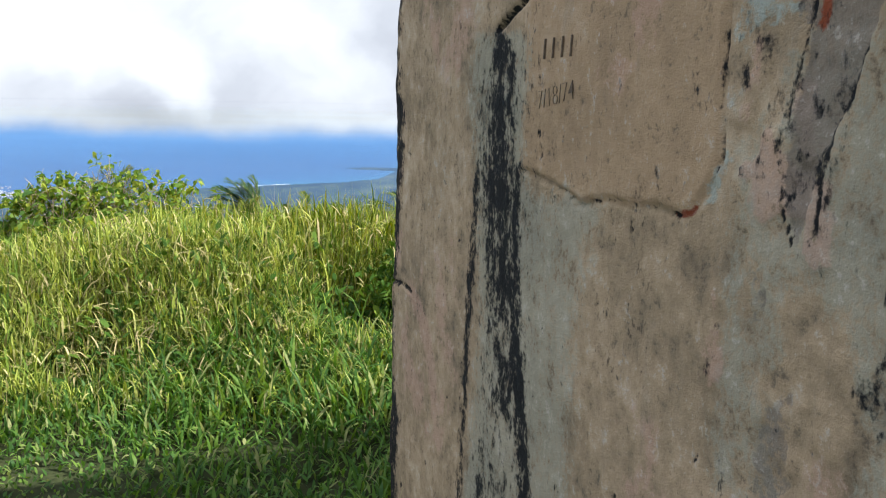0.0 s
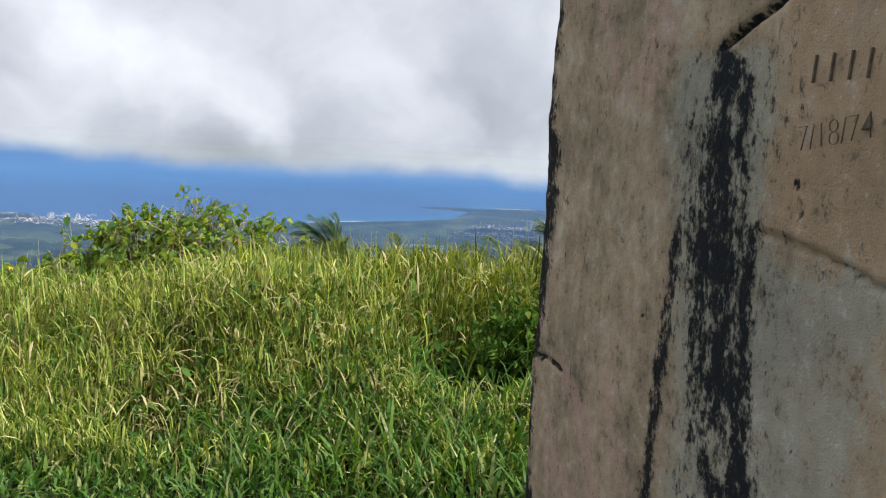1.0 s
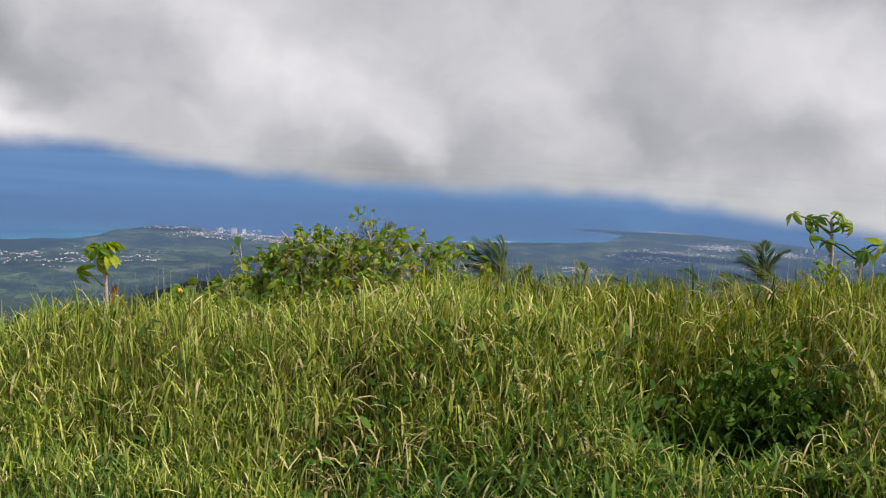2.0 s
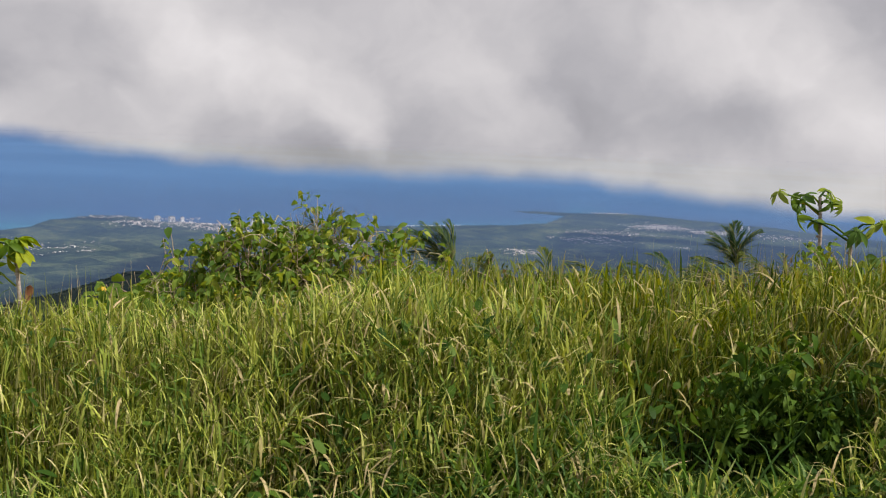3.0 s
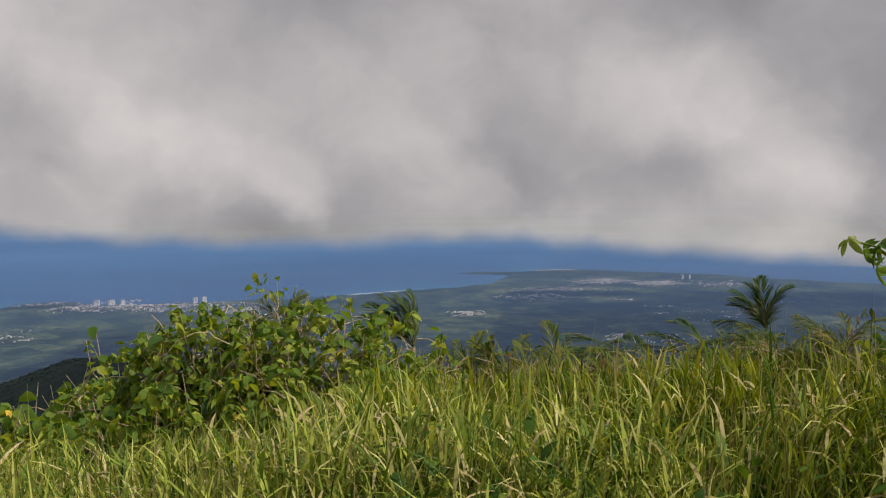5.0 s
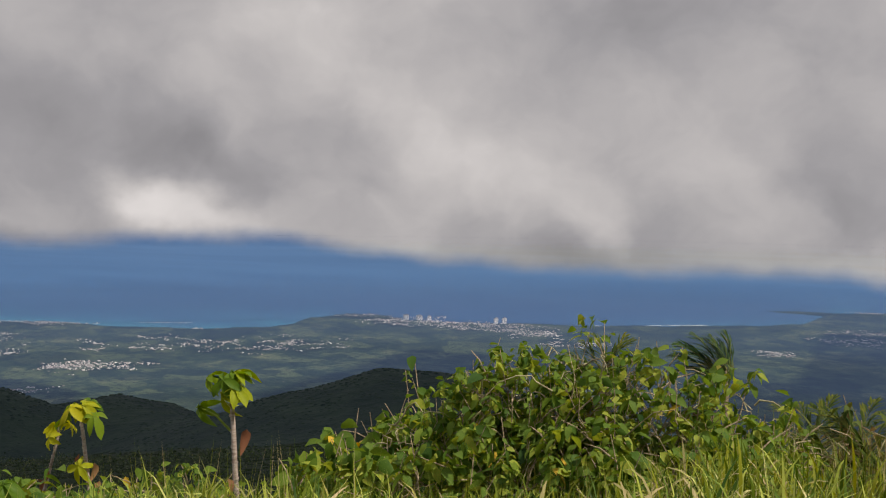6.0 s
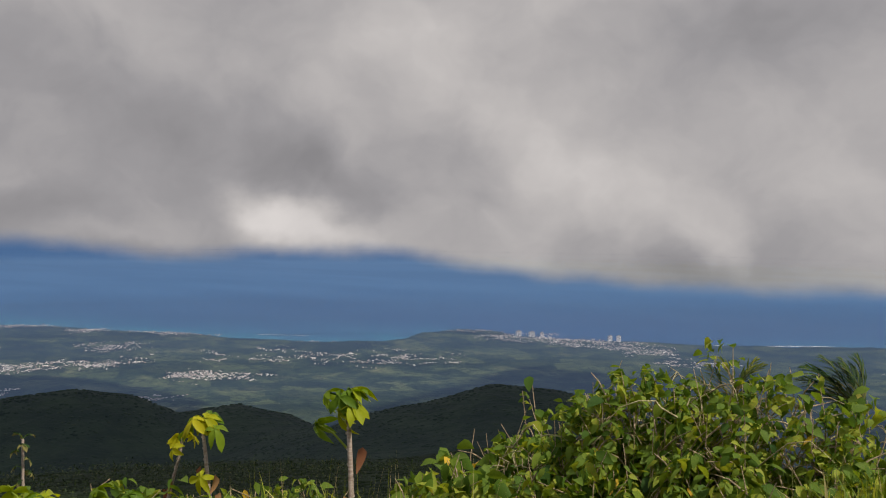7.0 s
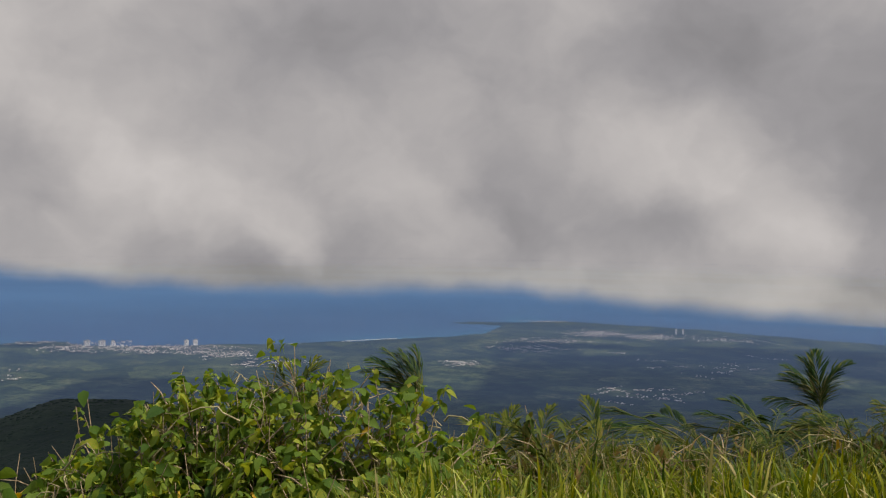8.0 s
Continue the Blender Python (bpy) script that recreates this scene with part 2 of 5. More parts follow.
def cloud_folds(n, vector):
    """Bearing and height in degrees along a direction from the summit, and the colour of the cloud there: grey folds with paler lit bulges."""
    xyz = n.node("ShaderNodeSeparateXYZ")
    n.put(vector, xyz.inputs[0])
    x, y, z = xyz.outputs
    az = n.math("MULTIPLY", n.math("ARCTAN2", x, y), 180 / math.pi)
    flat = n.math("SQRT", n.math("ADD", n.math("MULTIPLY", x, x), n.math("MULTIPLY", y, y)))
    el = n.math("MULTIPLY", n.math("ARCTAN2", z, flat), 180 / math.pi)
    spot = n.node("ShaderNodeCombineXYZ")
    n.put(n.math("MULTIPLY", az, 0.075), spot.inputs[0])
    n.put(n.math("MULTIPLY", el, 0.085), spot.inputs[1])
    warp = n.node("ShaderNodeTexNoise")
    warp.inputs["Scale"].default_value, warp.inputs["Detail"].default_value, warp.inputs["Roughness"].default_value = 2.2, 5, 0.5
    n.put(spot.outputs[0], warp.inputs["Vector"])
    bent = n.node("ShaderNodeVectorMath", operation="MULTIPLY_ADD")
    n.put(warp.outputs["Color"], bent.inputs[0])
    bent.inputs[1].default_value = (0.45, 0.40, 0.0)
    n.put(spot.outputs[0], bent.inputs[2])
    curl = n.node("ShaderNodeSeparateXYZ")
    n.put(warp.outputs["Color"], curl.inputs[0])
    waz = n.math("ADD", az, n.math("MULTIPLY", n.math("SUBTRACT", curl.outputs[0], 0.5), 7.0))
    wel = n.math("ADD", el, n.math("MULTIPLY", n.math("SUBTRACT", curl.outputs[1], 0.5), 5.0))
    folds = n.noise(1.3, 4, bent.outputs[0], 0.5)
    wisps = n.noise(4.6, 6, bent.outputs[0], 0.52)
    light = n.math("ADD", n.math("MULTIPLY", n.math("SUBTRACT", folds, 0.5), 0.75), n.math("MULTIPLY", n.math("SUBTRACT", wisps, 0.5), 0.20))
    # bulges and hollows of the cloud: bearing, height, half widths along and across, slant, how light
    for a, e, wa, we, slant, k in CLOUD_FORMS:
        c, sn = math.cos(radians(slant)), math.sin(radians(slant))
        da, de = n.math("SUBTRACT", waz, a), n.math("SUBTRACT", wel, e)
        along = n.math("ADD", n.math("MULTIPLY", da, c / wa), n.math("MULTIPLY", de, sn / wa))
        across = n.math("ADD", n.math("MULTIPLY", da, -sn / we), n.math("MULTIPLY", de, c / we))
        d = n.math("ADD", n.math("MULTIPLY", along, along), n.math("MULTIPLY", across, across))
        light = n.math("ADD", light, n.math("MULTIPLY", n.math("POWER", math.e, n.math("MULTIPLY", d, -1.0)), k))
    colour = n.ramp(n.math("ADD", light, 0.47, clamp=True), [(0.0, (0.215, 0.212, 0.225)), (0.35, (0.345, 0.338, 0.352)), (0.7, (0.545, 0.525, 0.52)), (1.0, (0.76, 0.73, 0.715))])
    return az, el, colour, spot.outputs[0]


SEA_HAZE_GLOW = (0.075, 0.155, 0.315)      # glow colour of the painted haze band, matched to the open sea


def cloud_edge(n, az, el, spot):
    """How thick the cloud is over its soft, ragged lower edge."""
    edge = n.math("SUBTRACT", -4.7, n.math("MULTIPLY", n.math("ADD", az, 10.0), 0.048))
    edge = n.math("SUBTRACT", edge, n.math("MULTIPLY", gauss(n, az, -21, 8), 0.4))
    edge = n.math("SUBTRACT", edge, n.math("MULTIPLY", gauss(n, az, -49, 4), 0.3))
    edge = n.math("ADD", edge, n.math("MULTIPLY", gauss(n, az, -38, 6), 0.6))
    edge = n.math("ADD", edge, n.math("MULTIPLY", gauss(n, az, -4, 7), 0.5))
    edge = n.math("ADD", edge, n.math("MULTIPLY", n.math("SUBTRACT", n.noise(2.6, 6, spot, 0.55), 0.5), 1.5))
    edge = n.math("MINIMUM", edge, -1.3)
    solid = n.span(n.math("SUBTRACT", el, edge), -0.35, 1.0)
    solid = n.math("MAXIMUM", solid, n.span(el, -1.2, -0.7))
    return solid


def cloud_material():
    """Grey cloud, and blue haze painted as a glow, where sea and sky meet."""
    n = Nodes("cloud_bank")
    az, el, colour, spot = cloud_folds(n, n.coords())
    solid = cloud_edge(n, az, el, spot)
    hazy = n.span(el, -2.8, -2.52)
    colour = n.mix(solid, SEA_HAZE_GLOW, colour)
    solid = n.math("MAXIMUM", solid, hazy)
    glow = n.node("ShaderNodeEmission")
    n.put(colour, glow.inputs[0])
    glow.inputs[1].default_value = 1.0
    clear = n.node("ShaderNodeBsdfTransparent")
    both = n.node("ShaderNodeMixShader")
    n.put(solid, both.inputs[0])
    n.tree.links.new(clear.outputs[0], both.inputs[1])
    n.tree.links.new(glow.outputs[0], both.inputs[2])
    n.tree.links.new(both.outputs[0], n.out.inputs["Surface"])
    return n.mat


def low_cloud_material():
    """The thin foot of the cloud bank, as a glow added to the sea seen through it."""
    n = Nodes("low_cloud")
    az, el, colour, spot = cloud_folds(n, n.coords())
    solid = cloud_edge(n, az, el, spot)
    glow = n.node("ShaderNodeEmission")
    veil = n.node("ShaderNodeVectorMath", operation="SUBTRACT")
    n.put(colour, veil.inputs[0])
    veil.inputs[1].default_value = (0.118, 0.200, 0.370)      # estimated sea brightness, with the bank mirrored in it, taken out of the glow
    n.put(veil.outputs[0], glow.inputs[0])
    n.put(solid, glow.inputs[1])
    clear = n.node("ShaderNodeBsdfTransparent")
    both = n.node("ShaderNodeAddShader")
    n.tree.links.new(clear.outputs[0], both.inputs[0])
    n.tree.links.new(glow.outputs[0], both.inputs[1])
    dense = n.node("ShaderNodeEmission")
    n.put(n.mix(solid, SEA_HAZE_GLOW, colour), dense.inputs[0])
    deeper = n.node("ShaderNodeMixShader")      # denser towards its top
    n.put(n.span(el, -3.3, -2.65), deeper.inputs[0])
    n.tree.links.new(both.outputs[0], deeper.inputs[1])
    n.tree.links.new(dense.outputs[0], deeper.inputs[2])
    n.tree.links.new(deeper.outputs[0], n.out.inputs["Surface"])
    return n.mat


def cloudy_world():
    """Cloud over the lower sky, broken bright cloud and blue overhead."""
    n = Nodes("", wn)
    way = n.node("ShaderNodeTexCoord").outputs["Generated"]
    az, el, colour, spot = cloud_folds(n, way)
    cover = n.math("MAXIMUM", n.span(n.noise(2.2, 5, way), 0.36, 0.56), n.span(el, 34, 20))
    tone = n.mix(n.span(el, 18, 30), colour, (0.78, 0.78, 0.82))
    bank = n.node("ShaderNodeBackground")
    n.put(tone, bank.inputs["Color"])
    dome = n.node("ShaderNodeMixShader")
    n.put(cover, dome.inputs[0])
    n.tree.links.new(wn.nodes["Background"].outputs[0], dome.inputs[1])
    n.tree.links.new(bank.outputs[0], dome.inputs[2])
    n.tree.links.new(dome.outputs[0], wn.nodes["World Output"].inputs["Surface"])


cloudy_world()


def overhead_cloud_material():
    """Broken cloud above the plain; it throws the patches of shade on the land."""
    n = Nodes("overhead_cloud")
    lumps = n.noise(0.0042, 5, rough=0.55)
    clear = n.node("ShaderNodeBsdfTransparent")
    body = n.node("ShaderNodeBsdfDiffuse")
    body.inputs[0].default_value = (0.8, 0.8, 0.8, 1)
    both = n.node("ShaderNodeMixShader")
    n.put(n.span(lumps, 0.37, 0.47), both.inputs[0])
    n.tree.links.new(clear.outputs[0], both.inputs[1])
    n.tree.links.new(body.outputs[0], both.inputs[2])
    n.tree.links.new(both.outputs[0], n.out.inputs["Surface"])
    return n.mat


# ---- mesh helpers ----
def mesh_from(name, verts, faces, material, smooth=False):
    """verts: (n, 3) array; faces: list of (m, k) index arrays of equal-sided faces."""
    me = bpy.data.meshes.new(name)
    verts = np.asarray(verts, dtype=np.float32)
    me.vertices.add(len(verts))
    me.vertices.foreach_set("co", verts.ravel())
    faces = [np.asarray(f, dtype=np.int32) for f in faces if len(f)]
    loops = np.concatenate([f.ravel() for f in faces])
    sizes = np.concatenate([np.full(len(f), f.shape[1], dtype=np.int32) for f in faces])
    me.loops.add(len(loops))
    me.loops.foreach_set("vertex_index", loops)
    me.polygons.add(len(sizes))
    me.polygons.foreach_set("loop_start", np.concatenate([[0], np.cumsum(sizes)[:-1]]).astype(np.int32))
    me.update(calc_edges=True)
    if smooth:
        me.polygons.foreach_set("use_smooth", np.ones(len(sizes), dtype=bool))
    me.materials.append(material)
    me.validate()
    return me


def from_bmesh(name, bm, material, smooth=False):
    me = bpy.data.meshes.new(name)
    bm.normal_update()
    bm.to_mesh(me)
    bm.free()
    me.materials.append(material)
    if smooth:
        me.polygons.foreach_set("use_smooth", np.ones(len(me.polygons), dtype=bool))
    return me


def part(name, mesh, parent, label="", m=None):
    ob = new(name, mesh)
    ob.parent = parent
    if m is not None:
        ob.matrix_basis = m
    return tagged(ob, label)


def thing(name, label, category, at=(0, 0, 0), group="", kind="", mesh=None):
    ob = new(name, mesh)
    ob.location = at
    return tagged(ob, label, category, group, kind)


def hash01(ix, iy, seed):
    h = (ix.astype(np.int64) * 374761393 + iy.astype(np.int64) * 668265263 + seed * 982451653) & 0xFFFFFFFF
    h = ((h ^ (h >> 13)) * 1274126177) & 0xFFFFFFFF
    return ((h ^ (h >> 16)) & 0xFFFF) / 65535.0


def value_noise(x, y, seed=0):
    x, y = np.asarray(x, float), np.asarray(y, float)
    ix, iy = np.floor(x), np.floor(y)
    fx, fy = x - ix, y - iy
    fx, fy = fx * fx * (3 - 2 * fx), fy * fy * (3 - 2 * fy)
    a, b = hash01(ix, iy, seed), hash01(ix + 1, iy, seed)
    c, d = hash01(ix, iy + 1, seed), hash01(ix + 1, iy + 1, seed)
    return (a + (b - a) * fx) * (1 - fy) + (c + (d - c) * fx) * fy


def fbm(x, y, seed=0, octaves=5):
    total, amp = 0.0, 0.5
    for i in range(octaves):
        total = total + amp * value_noise(x * 2 ** i, y * 2 ** i, seed + i)
        amp *= 0.5
    return total / (1 - 0.5 ** octaves)


def smooth(v, a, b):
    t = np.clip((np.asarray(v, float) - a) / (b - a), 0, 1)
    return t * t * (3 - 2 * t)


# ---- the lie of the land ----
def coast(az):
    """Distance of the shore by compass bearing in degrees from +y: a headland with the town, two bays, a far cape."""
    dip = np.interp(az, [-75, -61, -54, -48, -45, -41, -37, -35, -34.2, -32, -30, -28.5, -22, -16, -11, -8, -5.4, -4.7, -3.8, -0.5, 3, 9, 17, 30],
                    [6.0, 6.45, 7.0, 7.5, 7.85, 8.0, 8.05, 7.85, 7.45, 7.25, 7.35, 7.65, 7.75, 7.7, 7.42, 7.30, 7.10, 6.80, 6.35, 6.2, 6.3, 6.5, 6.7, 6.9])
    return 222.0 / np.tan(np.radians(dip))


def terrain(x, y):
    x, y = np.asarray(x, float), np.asarray(y, float)
    r = np.hypot(x, y)
    az = np.degrees(np.arctan2(x, y))
    # the summit: nearly level, higher to the right, with a crest some six metres ahead
    top = 0.10 + 0.085 * np.clip(x + 1.7, -5, 3) * smooth(y, 2.5, 5.5) + 0.05 * (fbm(x * 0.9, y * 0.9, 3) - 0.5)
    ahead = np.maximum(np.maximum(y - 5.45 + 0.2 * np.maximum(0, -x - 2.5), -x * 0.8 - 3.2), np.maximum(-y - 14, x * 0.8 - 10))
    wide = smooth(r, 12, 70)
    away = np.maximum(0, ahead) * (1 - wide) + np.maximum(0, r - 8) * wide
    drop = -np.interp(away, [0, 1.2, 4, 9, 34, 94, 244, 394, 594, 800, 5000], [0, 0.35, 1.9, 4.6, 13, 27, 66, 120, 176, 216, 216])
    z = top * smooth(away, 12, 0) + drop
    near_ridge = np.interp(az, [-50, -45, -39, -35, -30, -26, -23, -19, -14], [0, 10, 27, 38, 49, 49, 46, 25, 0])
    far_ridge = np.interp(az, [-76, -68, -61, -58, -54, -51, -48.5, -45, -42, -38, -34], [0, 40, 56, 59, 62, 57, 46, 49, 40, 20, 0])
    z = z + near_ridge * np.exp(-((r - 430) / 85) ** 2) + far_ridge * np.exp(-((r - 560) / 95) ** 2)
    rough = smooth(r, 60, 200) * smooth(z, SEA + 3, SEA + 30)
    z = z + rough * 8 * (fbm(x * 0.012, y * 0.012, 11, 6) - 0.5)
    plain = SEA + 3 + 3.5 * smooth(fbm(x * 0.004, y * 0.004, 21) * 1.2, 0.45, 0.9)
    z = np.maximum(z, plain)
    shore = coast(az) + 60 * (fbm(x * 0.012, y * 0.012, 31) - 0.5)
    spit = (np.abs(r - 222.0 / math.tan(radians(6.42))) < 26 * smooth(az, -7.6, -5.6) + 8 * (fbm(x * 0.03, y * 0.03, 33) - 0.5)) & (az > -7.6) & (az < -3.0)
    land = np.where(r > shore, np.minimum(z, SEA - 3), np.where(r > shore - 40, np.minimum(z, SEA + 0.6 + (shore - r) * 0.08), z))
    return np.where(spit & (r > shore), SEA + 1.5, land)


def ground_z(x, y):
    return float(terrain(np.array([x]), np.array([y]))[0])


def polar_sheet(radii, angles, height):
    rr, aa = np.meshgrid(radii, np.radians(angles), indexing="ij")
    x, y = rr * np.sin(aa), rr * np.cos(aa)
    z = height(x, y)
    verts = np.stack([x, y, z], -1).reshape(-1, 3)
    nr, na = len(radii), len(angles)
    i, j = np.meshgrid(np.arange(nr - 1), np.arange(na), indexing="ij")
    k = (j + 1) % na
    quads = np.stack([i * na + j, i * na + k, (i + 1) * na + k, (i + 1) * na + j], -1).reshape(-1, 4)
    centre = len(verts)
    verts = np.vstack([verts, [[0, 0, height(np.array([0.0]), np.array([0.0]))[0]]]])
    fan = np.stack([np.full(na, centre), (np.arange(na) + 1) % na, np.arange(na)], -1)
    return verts, [quads[:, ::-1], fan[:, ::-1]]


ANGLES = np.concatenate([np.arange(-180, -72, 4.0), np.arange(-72, 32, 0.3), np.arange(32, 180, 4.0)])
RADII = np.concatenate([np.arange(0.4, 12, 0.25), np.geomspace(12.3, 700, 130), np.geomspace(710, 2300, 170), [3000, 4000, 4980]])
verts, faces = polar_sheet(RADII, ANGLES, terrain)
tagged(new("ground", mesh_from("ground", verts, faces, ground_material(), True)), "grassy summit falling to wooded slopes and a coastal plain", "ground", kind="structure")


def sea_shoal(x, y):
    r, az = np.hypot(x, y), np.degrees(np.arctan2(x, y))
    off = r - coast(az)
    near = np.exp(-np.maximum(off, 0) / 130.0) * smooth(az, -30, -38) + 0.55 * np.exp(-np.maximum(off, 0) / 90.0) * smooth(az, -20, -8) * smooth(az, 0, -4)
    return near


SEA_RADII = np.concatenate([[600], np.geomspace(1300, 2400, 60), np.geomspace(2500, 4985, 20)])
verts, faces = polar_sheet(SEA_RADII, ANGLES, lambda x, y: np.full_like(x, SEA))
sea_mesh = mesh_from("water", verts, faces, sea_material(), True)
shoal = sea_mesh.attributes.new("shoal", "FLOAT", "POINT")
shoal.data.foreach_set("value", sea_shoal(verts[:, 0], verts[:, 1]).astype(np.float32))
tagged(new("water", sea_mesh), "blue sea with turquoise shallows off the coast", "sea", kind="structure")

# cloud bank far over the sea, and broken cloud overhead
aa = np.radians(np.arange(-180, 180, 3.0))
na = len(aa)
j = np.arange(na)
quads = np.stack([j, (j + 1) % na, na + (j + 1) % na, na + j], -1)
CLOUD_BANK = cloud_material()


def hoop(radius, low, high):
    return np.stack([np.stack([radius * np.sin(aa), radius * np.cos(aa), np.full_like(aa, h)], -1) for h in (low, high)]).reshape(-1, 3)


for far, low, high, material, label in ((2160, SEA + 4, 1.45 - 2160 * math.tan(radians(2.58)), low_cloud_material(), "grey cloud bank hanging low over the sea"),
                              (4900, 1.45 - 4900 * math.tan(radians(2.58)), -4900 * math.tan(radians(0.55)), CLOUD_BANK, "grey cloud and painted blue haze at the horizon")):
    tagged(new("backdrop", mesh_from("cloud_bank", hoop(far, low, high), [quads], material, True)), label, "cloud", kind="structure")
CLOUD_CLEAR = overhead_cloud_material()
HILL_CLOUD = plain_material("dense_cloud", (0.75, 0.75, 0.76), (0.85, 0.85, 0.86), 0.004, 1.0, 0.1, 1.0)


def overhead(name, label, centre, size, material, round_off):
    """A cloud above the land; its shade falls to the left of it."""
    bm = bmesh.new()
    bmesh.ops.create_circle(bm, cap_ends=True, segments=40, radius=1) if round_off else bmesh.ops.create_grid(bm, x_segments=4, y_segments=4, size=1)
    for v in bm.verts:
        wob = 1 + (0.25 * (noise.noise(v.co * 2.5)) if round_off else 0)
        v.co = Vector((v.co.x * size[0] * wob, v.co.y * size[1] * wob, 0))
    ob = new(name, from_bmesh(name, bm, material))
    ob.location = centre
    return tagged(ob, label, "cloud", kind="structure")


overhead("backdrop", "broken overhead cloud shading the coastal plain", (1650, 600, 1100), (1250, 480), CLOUD_CLEAR, False)
overhead("backdrop", "broken overhead cloud shading the far cape", (1730, 1320, 1095), (830, 250), CLOUD_CLEAR, False)
overhead("backdrop", "dense overhead cloud shading the near hills", (500, 245, 900), (440, 290), HILL_CLOUD, True)
overhead("backdrop", "dense overhead cloud shading the western plain", (-54, 575, 900), (210, 95), HILL_CLOUD, True)


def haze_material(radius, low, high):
    """Haze painted as a glowing blue sheet before the lowland, thicker towards the horizon."""
    n = Nodes("haze_glow")
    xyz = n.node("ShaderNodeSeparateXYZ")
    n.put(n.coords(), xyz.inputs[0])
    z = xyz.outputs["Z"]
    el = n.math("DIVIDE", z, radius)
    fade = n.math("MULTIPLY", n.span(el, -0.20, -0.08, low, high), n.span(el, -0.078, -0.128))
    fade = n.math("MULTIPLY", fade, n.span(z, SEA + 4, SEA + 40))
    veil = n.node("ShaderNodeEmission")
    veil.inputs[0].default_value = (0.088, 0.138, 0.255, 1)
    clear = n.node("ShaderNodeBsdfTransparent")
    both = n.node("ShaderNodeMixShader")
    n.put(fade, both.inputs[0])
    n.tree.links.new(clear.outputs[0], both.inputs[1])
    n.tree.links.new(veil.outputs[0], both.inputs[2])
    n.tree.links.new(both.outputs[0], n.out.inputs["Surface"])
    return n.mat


def haze_ring(radius, low, high, label):
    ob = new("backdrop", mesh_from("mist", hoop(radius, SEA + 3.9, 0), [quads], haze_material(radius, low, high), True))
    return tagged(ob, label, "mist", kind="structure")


# see-through glowing rings, one behind another, build up the painted haze
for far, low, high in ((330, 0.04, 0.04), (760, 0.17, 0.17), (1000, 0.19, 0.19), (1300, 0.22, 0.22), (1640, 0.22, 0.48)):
    haze_ring(far, low, high, "glowing blue sheet standing in for haze over the distant lowland and coast")


# ---- the ruin: a plastered block, its long face beside the path ----
CORNER, ALONG, INWARD = np.array([-0.126, 2.74]), np.array([0.347, -0.938]), np.array([0.938, 0.347])
HIGH = 2.9


def near_line(k, z, line):
    """Distance to a polyline on the face."""
    best = np.full(k.shape, 9.0)
    for (a, b), (c, d) in zip(line[:-1], line[1:]):
        ux, uy = c - a, d - b
        t = np.clip(((k - a) * ux + (z - b) * uy) / (ux * ux + uy * uy + 1e-9), 0, 1)
        best = np.minimum(best, np.hypot(k - a - t * ux, z - b - t * uy))
    return best


CRACK = [(0.886, 1.427), (0.987, 1.419), (1.06, 1.410), (1.132, 1.395), (1.17, 1.412), (1.215, 1.421), (1.308, 1.426), (1.398, 1.427), (1.439, 1.430), (1.483, 1.477), (1.497, 1.511), (1.496, 1.601), (1.489, 1.76)]
SCAR = [(1.646, 1.80), (1.639, 1.695), (1.623, 1.624), (1.613, 1.561), (1.614, 1.491), (1.643, 1.424)]
SCAR_2 = [(1.74, 1.70), (1.722, 1.642), (1.706, 1.591), (1.686, 1.560), (1.677, 1.443)]
LEDGE = [(0.728, 1.684), (0.866, 1.734), (1.0, 1.785)]


